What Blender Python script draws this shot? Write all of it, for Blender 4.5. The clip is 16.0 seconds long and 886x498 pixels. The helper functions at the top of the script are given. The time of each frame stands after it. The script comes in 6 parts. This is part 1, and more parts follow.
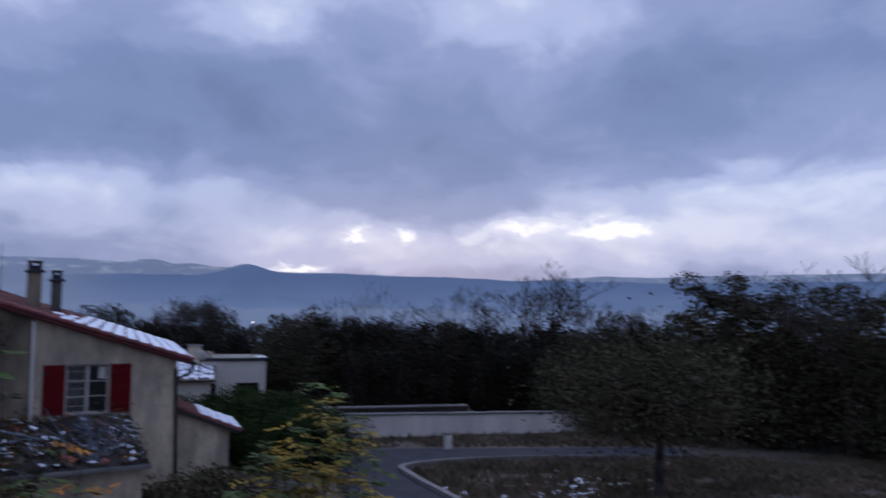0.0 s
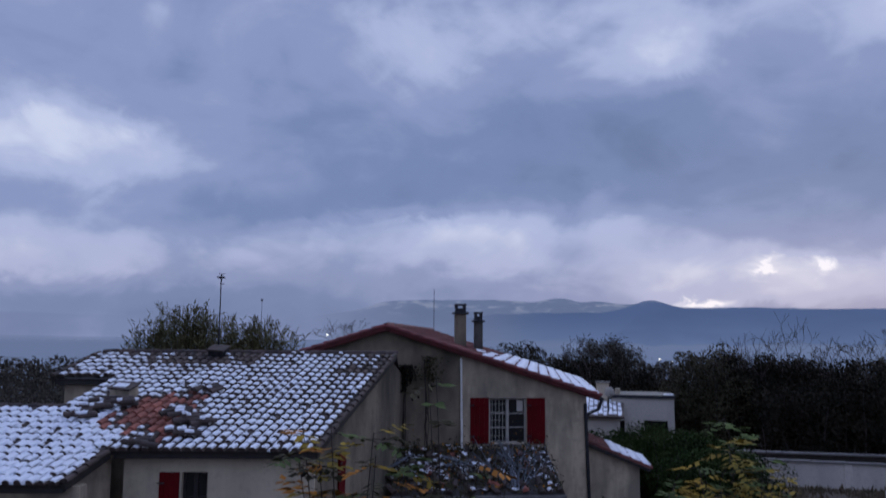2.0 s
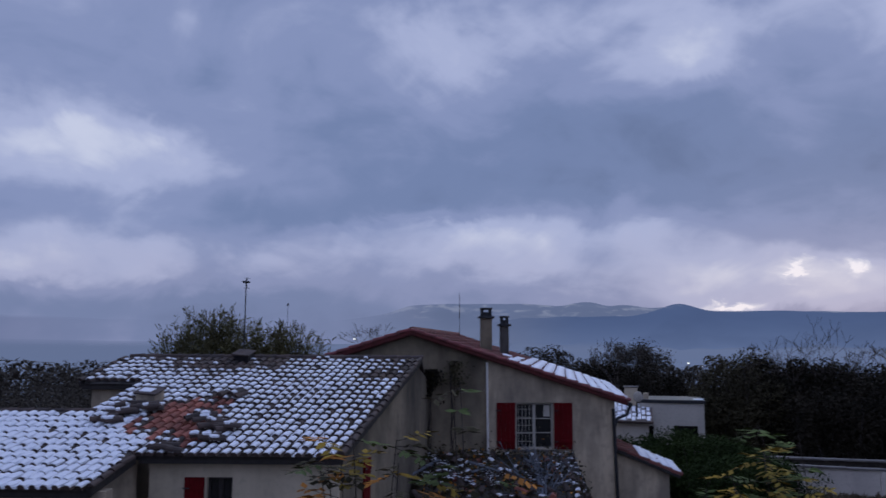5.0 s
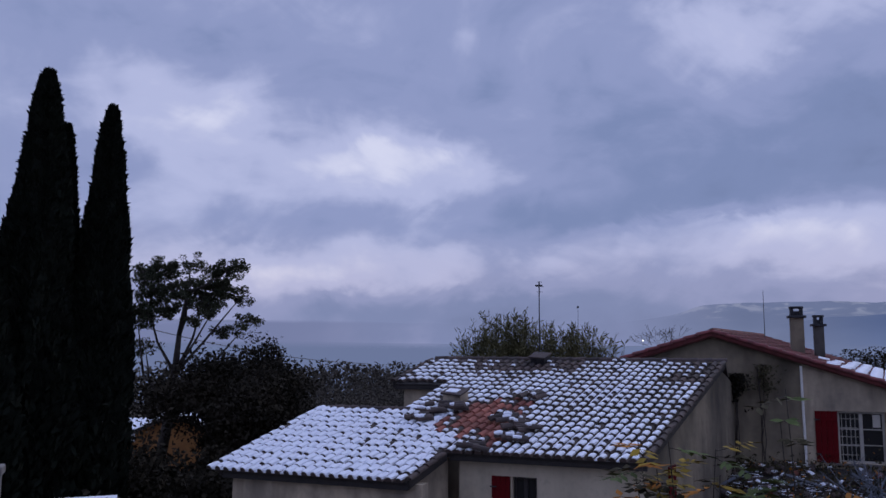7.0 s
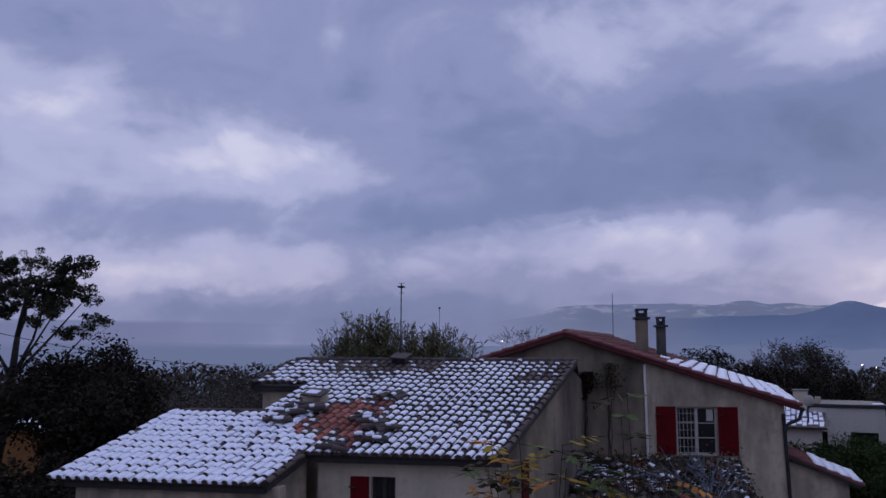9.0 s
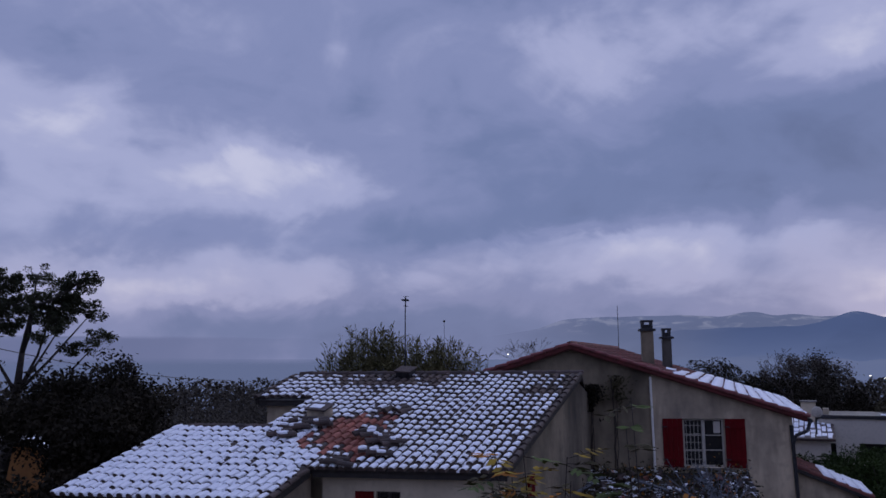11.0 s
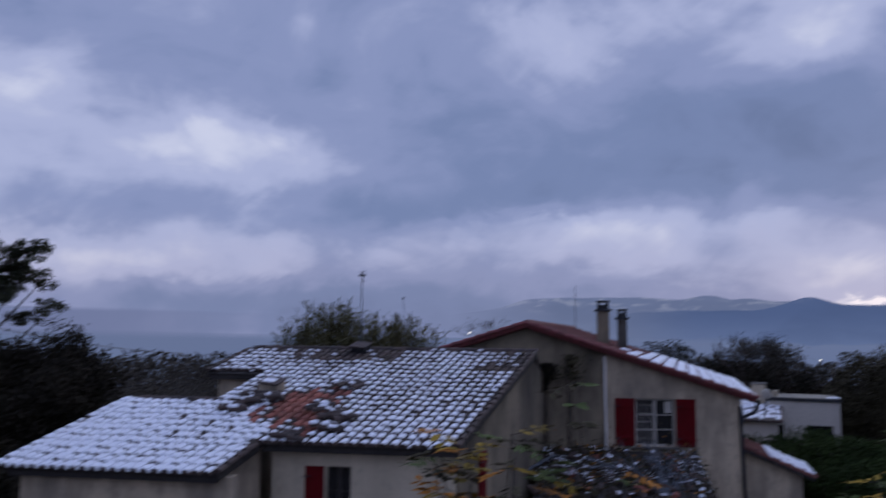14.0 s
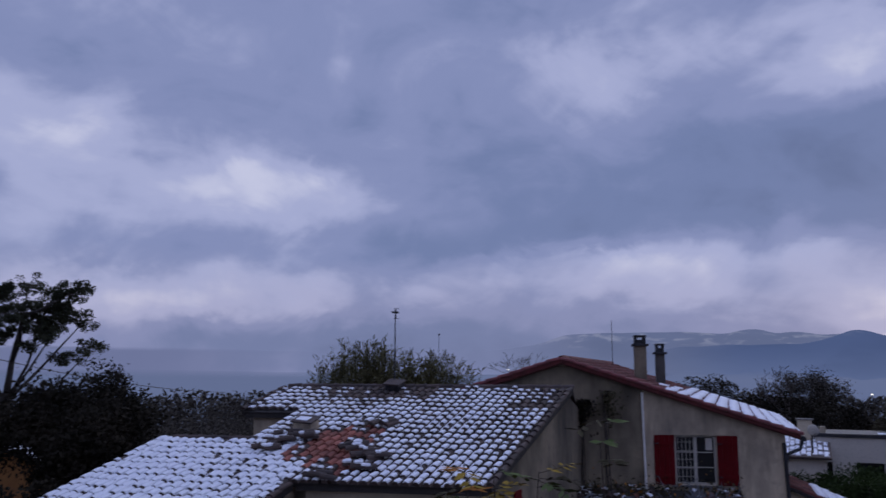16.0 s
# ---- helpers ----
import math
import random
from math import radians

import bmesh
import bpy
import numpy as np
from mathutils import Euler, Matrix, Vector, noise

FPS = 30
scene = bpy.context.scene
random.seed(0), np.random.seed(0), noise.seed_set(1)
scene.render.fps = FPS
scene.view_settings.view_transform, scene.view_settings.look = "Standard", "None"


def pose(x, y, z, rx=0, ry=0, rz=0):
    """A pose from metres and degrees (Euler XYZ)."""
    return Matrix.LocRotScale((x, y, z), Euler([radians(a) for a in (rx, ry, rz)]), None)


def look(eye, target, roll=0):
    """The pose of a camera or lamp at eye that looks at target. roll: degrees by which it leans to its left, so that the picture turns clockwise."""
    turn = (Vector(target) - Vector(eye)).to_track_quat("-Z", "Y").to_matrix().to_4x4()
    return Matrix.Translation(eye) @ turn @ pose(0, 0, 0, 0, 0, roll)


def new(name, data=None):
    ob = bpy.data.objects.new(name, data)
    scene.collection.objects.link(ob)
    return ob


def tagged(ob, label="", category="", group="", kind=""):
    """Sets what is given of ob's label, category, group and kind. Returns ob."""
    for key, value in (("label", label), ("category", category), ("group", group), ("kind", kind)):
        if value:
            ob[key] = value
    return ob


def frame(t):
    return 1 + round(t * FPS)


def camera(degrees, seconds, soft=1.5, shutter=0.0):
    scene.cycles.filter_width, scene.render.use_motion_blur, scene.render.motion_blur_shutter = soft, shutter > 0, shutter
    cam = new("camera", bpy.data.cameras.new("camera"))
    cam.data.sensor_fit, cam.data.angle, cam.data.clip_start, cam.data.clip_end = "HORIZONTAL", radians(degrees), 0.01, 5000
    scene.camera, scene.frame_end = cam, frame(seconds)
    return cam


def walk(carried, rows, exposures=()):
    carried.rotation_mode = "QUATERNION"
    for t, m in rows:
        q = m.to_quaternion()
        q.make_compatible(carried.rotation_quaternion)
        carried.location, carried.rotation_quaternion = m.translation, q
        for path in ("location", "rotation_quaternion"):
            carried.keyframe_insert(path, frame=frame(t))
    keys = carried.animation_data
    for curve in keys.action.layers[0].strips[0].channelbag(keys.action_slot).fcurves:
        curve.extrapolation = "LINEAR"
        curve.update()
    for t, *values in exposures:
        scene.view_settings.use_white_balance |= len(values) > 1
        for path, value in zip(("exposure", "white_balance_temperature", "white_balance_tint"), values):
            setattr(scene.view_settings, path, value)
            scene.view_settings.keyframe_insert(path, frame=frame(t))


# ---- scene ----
EYE = (0.0, 0.0, 5.2)
TURNS = [
    (0, 0.109, -0.004, 5.167, 94.29, -0.73, -40.60),
    (0.2, 0.118, -0.013, 5.169, 94.72, -0.30, -38.45),
    (0.5, 0.132, -0.026, 5.171, 95.47, 0.39, -32.36),
    (0.7, 0.099, -0.049, 5.173, 95.90, 0.50, -27.40),
    (1, 0.050, -0.084, 5.175, 95.18, 0.67, -22.08),
    (1.2, 0.041, -0.099, 5.177, 93.95, 0.82, -19.60),
    (1.5, 0.028, -0.121, 5.180, 94.66, 1.03, -14.12),
    (1.7, 0.050, -0.148, 5.178, 95.10, 0.50, -12.30),
    (2, 0.083, -0.189, 5.174, 96.62, -0.40, -12.35),
    (2.5, 0.109, -0.184, 5.172, 97.35, -0.32, -11.56),
    (3, 0.090, -0.135, 5.173, 95.93, 0.42, -11.09),
    (3.2, 0.075, -0.108, 5.175, 96.52, -0.64, -12.45),
    (5.3, 0.152, 0.039, 5.181, 96.88, -0.16, -9.33),
    (5.5, 0.133, 0.101, 5.178, 96.75, -0.55, -7.75),
    (6, 0.052, 0.101, 5.181, 95.82, 0.29, -2.32),
    (6.5, -0.036, 0.091, 5.191, 96.56, -0.30, 5.51),
    (7, -0.042, 0.102, 5.198, 96.94, -0.21, 9.71),
    (7.5, -0.015, 0.000, 5.203, 97.08, 0.10, 7.38),
    (8, 0.007, 0.032, 5.204, 97.69, 0.53, 3.29),
    (8.5, 0.004, 0.014, 5.199, 97.32, 0.31, 0.61),
    (9, 0.000, 0.000, 5.200, 97.00, -0.00, -0.00),
    (9.2, -0.008, 0.006, 5.197, 97.30, 0.24, -0.22),
    (11.3, 0.041, 0.052, 5.184, 98.28, 0.50, 0.76),
    (11.5, 0.052, 0.059, 5.183, 99.63, 0.78, 1.60),
    (12, 0.120, 0.093, 5.187, 100.32, 0.33, 0.56),
    (12.5, 0.146, 0.116, 5.185, 100.29, 0.41, -0.60),
    (13, 0.105, 0.142, 5.180, 100.30, -0.10, -0.04),
    (13.2, 0.105, 0.150, 5.174, 98.95, -0.75, -0.05),
    (13.5, 0.105, 0.162, 5.164, 96.43, -1.61, 0.01),
    (13.7, 0.135, 0.176, 5.161, 95.65, -1.25, -0.10),
    (14, 0.181, 0.196, 5.156, 96.40, -0.64, -2.34),
    (14.5, 0.324, 0.221, 5.154, 98.02, -1.33, -5.53),
    (15, 0.356, 0.216, 5.157, 98.53, -0.02, -4.78),
    (15.5, 0.341, 0.212, 5.156, 99.06, 0.14, -1.77),
    (16, 0.323, 0.207, 5.151, 98.98, -0.18, 0.42),
]
cam = camera(57.8, 16.0, soft=1.5, shutter=0.9)
walk(cam, [(t, pose(x, y, z, rx, ry, rz)) for t, x, y, z, rx, ry, rz in TURNS],
     [(0, 0.2, 6050, 3), (0.6, 0.17, 6050, 2), (1.0, 0.1, 6100, 2), (1.5, 0.13, 6120, 3), (2.0, 0.07, 6140, 3), (2.5, 0.03, 6150, 4), (3.2, 0.0, 6170, 4), (5.5, -0.05, 6200, 4), (6.4, 0.05, 6300, 6), (7, 0.13, 6350, 8), (9, 0.0, 6400, 12), (12.5, -0.2, 6100, 10), (14.3, 0.02, 6250, 6), (15.0, -0.07, 6230, 8), (16, -0.12, 6200, 10)])

# ---- world: overcast dusk sky ----
world = bpy.data.worlds.new("sky")
scene.world = world
world.use_nodes = True
WT = world.node_tree
WT.nodes.clear()


def wn(kind, **props):
    n = WT.nodes.new(kind)
    for k, v in props.items():
        if k == "operation":
            n.operation = v
    return n


def wval(sock, v):
    if isinstance(v, (int, float)):
        sock.default_value = v
    else:
        WT.links.new(v, sock)


def wm(op, a, b=0.0, c=0.0):
    n = WT.nodes.new("ShaderNodeMath")
    n.operation = op
    wval(n.inputs[0], a), wval(n.inputs[1], b), wval(n.inputs[2], c)
    return n.outputs[0]


coord = WT.nodes.new("ShaderNodeTexCoord")
sep = WT.nodes.new("ShaderNodeSeparateXYZ")
WT.links.new(coord.outputs["Generated"], sep.inputs[0])
dx, dy, dz = sep.outputs
az0 = wm("MULTIPLY", wm("ARCTAN2", dx, dy), 57.2958)
el0 = wm("MULTIPLY", wm("ARCSINE", dz), 57.2958)


def cloud_noise(scale, detail, stretch, seed, rough=0.55):
    comb = WT.nodes.new("ShaderNodeCombineXYZ")
    WT.links.new(wm("MULTIPLY", az0, 1.0 / stretch), comb.inputs[0])
    WT.links.new(el0, comb.inputs[1])
    comb.inputs[2].default_value = seed
    n = WT.nodes.new("ShaderNodeTexNoise")
    n.inputs["Scale"].default_value = scale
    n.inputs["Detail"].default_value = detail
    n.inputs["Roughness"].default_value = rough
    n.inputs["Distortion"].default_value = 0.7
    WT.links.new(comb.outputs[0], n.inputs["Vector"])
    return n.outputs["Fac"]


w1 = wm("SUBTRACT", cloud_noise(0.20, 4, 1.7, 3.1, 0.5), 0.5)
w2 = wm("SUBTRACT", cloud_noise(0.24, 5, 1.5, 9.7, 0.55), 0.5)
az = wm("MULTIPLY_ADD", w1, 8.0, az0)
el = wm("MULTIPLY_ADD", w2, 4.0, el0)


def puff(a, e, wa, we, amp, lean=0.0):
    """A soft brighter or darker cloud bank round azimuth a and elevation e."""
    da = wm("SUBTRACT", az, a)
    de = wm("MULTIPLY_ADD", da, -lean, wm("SUBTRACT", el, e))
    qa, qe = wm("DIVIDE", da, wa), wm("DIVIDE", de, we)
    s = wm("ADD", wm("MULTIPLY", qa, qa), wm("MULTIPLY", qe, qe))
    return wm("MULTIPLY", wm("EXPONENT", wm("MULTIPLY", s, -1.0)), amp)


def bank(a, e, wa, bow, drop, amp, edge=0.5, lean=0.0):
    """A cloud bank with a crisp bowed crest at azimuth a and elevation e, bright under the crest and fading downwards."""
    da = wm("SUBTRACT", az, a)
    crest = wm("MULTIPLY_ADD", da, lean, wm("MULTIPLY_ADD", wm("MULTIPLY", da, da), -bow, e))
    under = wm("SUBTRACT", crest, el)
    on = wm("DIVIDE", 1.0, wm("ADD", 1.0, wm("EXPONENT", wm("MULTIPLY", under, -1.0 / edge))))
    fall = wm("EXPONENT", wm("MULTIPLY", wm("MAXIMUM", under, 0.0), -1.0 / drop))
    q = wm("DIVIDE", da, wa)
    side = wm("EXPONENT", wm("MULTIPLY", wm("MULTIPLY", q, q), -1.0))
    return wm("MULTIPLY", wm("MULTIPLY", on, fall), wm("MULTIPLY", side, amp))


rag1 = wm("SUBTRACT", cloud_noise(0.7, 4, 2.2, 51.0, 0.55), 0.5)
rag2 = wm("SUBTRACT", cloud_noise(0.9, 4, 1.8, 63.0, 0.55), 0.5)


def gap(a, e, wa, we, amp):
    """A small bright rift in the cloud, at its exact place."""
    qa, qe = wm("DIVIDE", wm("SUBTRACT", wm("MULTIPLY_ADD", rag1, 5.0, az0), a), wa), wm("DIVIDE", wm("SUBTRACT", wm("MULTIPLY_ADD", rag2, 2.6, el0), e), we)
    s = wm("ADD", wm("MULTIPLY", qa, qa), wm("MULTIPLY", qe, qe))
    return wm("MULTIPLY", wm("EXPONENT", wm("MULTIPLY", s, -1.0)), amp)


CLOUDS = [
    (-12.5, 12.3, 6.5, 2.2, 0.14, -0.05),
    (-18, 13.4, 12, 3.6, 0.18, -0.1),
    (-30, 15.8, 9, 3, 0.13, -0.2),
    (-20, 19.5, 12, 2.2, -0.1, -0.15),
    (13, 7.4, 11, 1.8, 0.17, 0.02),
    (22, 7.8, 7, 1.6, 0.13, 0.04),
    (15.5, 11, 10, 1.9, -0.24, 0.05),
    (19, 14.5, 9, 2.8, -0.2, 0.1),
    (5, 13, 6, 2.6, -0.1, 0),
    (26, 15.5, 6, 3, -0.14, 0.1),
    (11.5, 18.3, 5.5, 3, 0.04, -0.2),
    (27.5, 20.5, 6, 3, 0.24, 0.1),
    (10, 20.5, 7, 2.2, 0.1, 0),
    (22.5, 10.6, 2.8, 1.3, 0.2, 0.3),
    (-20, 5, 15, 1.9, 0.2, 0),
    (-4, 9.2, 9, 1.6, -0.14, 0),
    (-6, 2.6, 18, 1.5, -0.24, 0),
    (-3, 0.4, 17, 1.7, -0.22, 0),
    (9, 4.2, 12, 1.2, -0.08, 0),
    (52, 5.6, 4, 0.7, 0.2, 0.03),
    (45.5, 5.8, 4, 0.6, 0.26, 0.05),
    (64, 8.2, 12, 2.2, 0.2, 0.08),
    (50, 4.3, 24, 1.5, 0.26, 0),
    (38, 11, 16, 3.2, -0.22, 0.08),
    (43.5, 21, 7, 3, 0.3, 0),
    (57, 15, 12, 3.5, -0.16, 0.05),
    (20, 5.2, 16, 1.4, 0.08, 0),
    (0, 17, 9, 3, -0.06, 0.1),
    (10, 4.8, 60, 2, 0.06, 0),
    (26, 6, 8, 1, 0.02, 0),
    (31, 3, 5, 0.6, 0.2, 0),
    (28, 19, 5, 2, 0.1, 0),
    (16, 21.5, 8, 2, 0.1, 0.1),
]
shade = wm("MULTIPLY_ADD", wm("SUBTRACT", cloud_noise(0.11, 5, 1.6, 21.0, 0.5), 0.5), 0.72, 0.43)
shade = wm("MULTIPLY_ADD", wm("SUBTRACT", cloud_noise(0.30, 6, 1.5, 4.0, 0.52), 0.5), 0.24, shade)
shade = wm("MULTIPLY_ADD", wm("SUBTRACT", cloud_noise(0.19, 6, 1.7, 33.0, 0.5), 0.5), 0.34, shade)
for c in CLOUDS:
    shade = wm("ADD", shade, puff(*c))
for c in ((-13.0, 14.6, 9.5, 0.03, 3.4, 0.21, 0.5), (-30.0, 15.6, 7.5, 0.008, 3.5, 0.16, 0.4, -0.06), (8.6, 9.0, 9.5, 0.022, 1.9, 0.24, 0.3), (20.5, 8.6, 6.0, 0.01, 1.6, 0.06, 0.3), (64.0, 9.6, 13.0, 0.006, 3.0, 0.24, 0.4, 0.05), (-16.0, 7.4, 12.0, 0.006, 1.6, 0.10, 0.35)):
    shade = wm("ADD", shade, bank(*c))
for c in ((34.1, 5.0, 0.9, 0.38, 0.34), (37.45, 5.3, 0.6, 0.5, 0.34), (52.4, 5.75, 2.6, 0.6, 0.27), (46.0, 5.7, 2.6, 0.45, 0.18), (42.8, 4.95, 1.2, 0.4, 0.16), (30.1, 2.5, 1.8, 0.35, 0.42)):
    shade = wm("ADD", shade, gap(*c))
ramp = WT.nodes.new("ShaderNodeValToRGB")
ramp.color_ramp.interpolation = "EASE"
els = ramp.color_ramp.elements
els[0].position, els[0].color = 0.0, (0.14, 0.18, 0.33, 1)
els[1].position, els[1].color = 1.0, (0.87, 0.83, 0.94, 1)
for pos, col in ((0.22, (0.18, 0.225, 0.405)), (0.42, (0.25, 0.287, 0.49)), (0.64, (0.41, 0.435, 0.65)), (0.84, (0.60, 0.605, 0.77))):
    e_ = els.new(pos)
    e_.color = (*col, 1)
WT.links.new(shade, ramp.inputs[0])
# a thin share of clear-sky colour above the cloud, and the brighter cloud deck overhead
skytex = WT.nodes.new("ShaderNodeTexSky")
skytex.sky_type = "NISHITA"
skytex.sun_disc = False
skytex.sun_elevation = radians(4)
skytex.sun_rotation = radians(40)
bg_clear = WT.nodes.new("ShaderNodeBackground")
bg_clear.inputs["Strength"].default_value = 0.002
WT.links.new(skytex.outputs[0], bg_clear.inputs[0])
bg = WT.nodes.new("ShaderNodeBackground")
rosy = WT.nodes.new("ShaderNodeMix")
rosy.data_type, rosy.blend_type = "RGBA", "MULTIPLY"
rosy.inputs["B"].default_value = (1.05, 0.985, 0.945, 1)
WT.links.new(wm("MINIMUM", wm("MAXIMUM", wm("DIVIDE", wm("SUBTRACT", 8.5, el), 4.5), 0.0), 1.0), rosy.inputs["Factor"])
WT.links.new(ramp.outputs[0], rosy.inputs["A"])
WT.links.new(rosy.outputs["Result"], bg.inputs[0])
over = wm("MINIMUM", wm("MAXIMUM", wm("DIVIDE", wm("SUBTRACT", el0, 26.0), 40.0), 0.0), 1.0)
WT.links.new(wm("MULTIPLY_ADD", over, 1.35, 1.0), bg.inputs["Strength"])
add_sh = WT.nodes.new("ShaderNodeAddShader")
WT.links.new(bg.outputs[0], add_sh.inputs[0]), WT.links.new(bg_clear.outputs[0], add_sh.inputs[1])
wout = WT.nodes.new("ShaderNodeOutputWorld")
WT.links.new(add_sh.outputs[0], wout.inputs[0])

sun = new("sun", bpy.data.lights.new("sun", "SUN"))
sun.data.energy, sun.data.angle, sun.data.color = 0.5, radians(25), (1.0, 0.95, 0.95)
sun.matrix_world = look((0, 0, 100), (-40, -48, 60))

# ---- materials ----


def mat(name, c1, c2, scale=4.0, rough=0.85, bump=0.3, fine=40.0, metal=0.0, c3=None, streak=1.0, rnd=0.0, drip=0.0):
    """A mottled surface: two tones at a large scale, a third at a fine one, and relief."""
    m = bpy.data.materials.new(name)
    m.use_nodes = True
    nt = m.node_tree
    b = nt.nodes["Principled BSDF"]
    tc = nt.nodes.new("ShaderNodeTexCoord")
    mp = nt.nodes.new("ShaderNodeMapping")
    mp.inputs["Scale"].default_value = (1, 1, streak)
    nt.links.new(tc.outputs["Object"], mp.inputs[0])
    n1, n2 = nt.nodes.new("ShaderNodeTexNoise"), nt.nodes.new("ShaderNodeTexNoise")
    for n, s in ((n1, scale), (n2, fine)):
        n.inputs["Scale"].default_value = s
        n.inputs["Detail"].default_value = 5
        nt.links.new(mp.outputs[0] if n is n1 else tc.outputs["Object"], n.inputs["Vector"])
    r = nt.nodes.new("ShaderNodeValToRGB")
    r.color_ramp.elements[0].position, r.color_ramp.elements[0].color = 0.35, (*c1, 1)
    r.color_ramp.elements[1].position, r.color_ramp.elements[1].color = 0.65, (*c2, 1)
    nt.links.new(n1.outputs["Fac"], r.inputs[0])
    mix = nt.nodes.new("ShaderNodeMix")
    mix.data_type = "RGBA"
    nt.links.new(r.outputs[0], mix.inputs["A"])
    mix.inputs["B"].default_value = (*(c3 or [0.6 * v for v in c1]), 1)
    fr = nt.nodes.new("ShaderNodeMapRange")
    fr.inputs["From Min"].default_value, fr.inputs["From Max"].default_value = 0.5, 0.75
    fr.inputs["To Max"].default_value = 0.45
    nt.links.new(n2.outputs["Fac"], fr.inputs["Value"])
    nt.links.new(fr.outputs[0], mix.inputs["Factor"])
    last = mix.outputs["Result"]
    if drip:
        dm = nt.nodes.new("ShaderNodeMapping")
        dm.inputs["Scale"].default_value = (1, 1, 0.13)
        nt.links.new(tc.outputs["Object"], dm.inputs[0])
        d1, d2 = nt.nodes.new("ShaderNodeTexNoise"), nt.nodes.new("ShaderNodeTexNoise")
        d1.inputs["Scale"].default_value, d1.inputs["Detail"].default_value = 4.5, 4
        d2.inputs["Scale"].default_value, d2.inputs["Detail"].default_value = 0.9, 6
        nt.links.new(dm.outputs[0], d1.inputs["Vector"]), nt.links.new(tc.outputs["Object"], d2.inputs["Vector"])
        m1, m2 = nt.nodes.new("ShaderNodeMapRange"), nt.nodes.new("ShaderNodeMapRange")
        m1.inputs["From Min"].default_value, m1.inputs["From Max"].default_value = 0.47, 0.78
        m2.inputs["From Min"].default_value, m2.inputs["From Max"].default_value = 0.38, 0.6
        m2.inputs["To Max"].default_value = drip
        nt.links.new(d1.outputs["Fac"], m1.inputs["Value"]), nt.links.new(d2.outputs["Fac"], m2.inputs["Value"])
        dx_ = nt.nodes.new("ShaderNodeMath")
        dx_.operation = "MULTIPLY"
        nt.links.new(m1.outputs[0], dx_.inputs[0]), nt.links.new(m2.outputs[0], dx_.inputs[1])
        dmix = nt.nodes.new("ShaderNodeMix")
        dmix.data_type = "RGBA"
        nt.links.new(last, dmix.inputs["A"]), nt.links.new(dx_.outputs[0], dmix.inputs["Factor"])
        dmix.inputs["B"].default_value = (*[0.45 * v for v in c2], 1)
        last = dmix.outputs["Result"]
    if rnd:
        oi = nt.nodes.new("ShaderNodeObjectInfo")
        geo = nt.nodes.new("ShaderNodeNewGeometry")
        s = nt.nodes.new("ShaderNodeMath")
        s.operation = "ADD"
        nt.links.new(oi.outputs["Random"], s.inputs[0]), nt.links.new(geo.outputs["Random Per Island"], s.inputs[1])
        fr2 = nt.nodes.new("ShaderNodeMath")
        fr2.operation = "FRACT"
        nt.links.new(s.outputs[0], fr2.inputs[0])
        mr = nt.nodes.new("ShaderNodeMapRange")
        mr.inputs["To Min"].default_value, mr.inputs["To Max"].default_value = 1 - rnd, 1 + rnd
        nt.links.new(fr2.outputs[0], mr.inputs["Value"])
        hv = nt.nodes.new("ShaderNodeHueSaturation")
        nt.links.new(mr.outputs[0], hv.inputs["Value"])
        nt.links.new(last, hv.inputs["Color"])
        last = hv.outputs[0]
    nt.links.new(last, b.inputs["Base Color"])
    b.inputs["Roughness"].default_value = rough
    b.inputs["Metallic"].default_value = metal
    if bump:
        bp = nt.nodes.new("ShaderNodeBump")
        bp.inputs["Strength"].default_value = bump
        bp.inputs["Distance"].default_value = 0.03
        nt.links.new(n2.outputs["Fac"], bp.inputs["Height"])
        nt.links.new(bp.outputs[0], b.inputs["Normal"])
    return m


RENDER_OLD = mat("old_render", (0.54, 0.435, 0.305), (0.26, 0.215, 0.16), 1.7, 0.95, 0.4, 5.0, c3=(0.20, 0.17, 0.135), streak=0.4, drip=0.55)
RENDER_DARK = mat("stained_render", (0.275, 0.222, 0.150), (0.085, 0.070, 0.050), 1.0, 0.95, 0.4, 5.0, c3=(0.10, 0.086, 0.066), streak=0.45, drip=0.4)
SOOT = mat("sooty_render", (0.09, 0.08, 0.07), (0.045, 0.04, 0.037), 3.0, 0.95, 0.4, 12.0, streak=0.4)
RENDER_PALE = mat("pale_render", (0.53, 0.45, 0.33), (0.41, 0.345, 0.25), 1.2, 0.95, 0.3, 7.0, c3=(0.30, 0.26, 0.20), streak=0.4, drip=0.25)
RENDER_WHITE = mat("white_render", (0.55, 0.505, 0.44), (0.46, 0.42, 0.365), 0.8, 0.9, 0.1, 10.0, streak=0.4)
WALL_GARDEN = mat("garden_wall_render", (0.60, 0.54, 0.47), (0.46, 0.41, 0.36), 1.0, 0.95, 0.3, 9.0, streak=0.25)
TILE = mat("terracotta", (0.072, 0.047, 0.038), (0.042, 0.032, 0.029), 3.0, 0.85, 0.5, 30.0, c3=(0.05, 0.045, 0.04), rnd=0.35)
TILE_RED = mat("clean_terracotta", (0.27, 0.085, 0.058), (0.18, 0.06, 0.043), 3.0, 0.85, 0.4, 30.0, c3=(0.12, 0.06, 0.045), rnd=0.3)
SNOW = mat("snow", (0.76, 0.775, 0.81), (0.66, 0.68, 0.74), 3.0, 0.7, 0.25, 25.0, c3=(0.56, 0.58, 0.65))
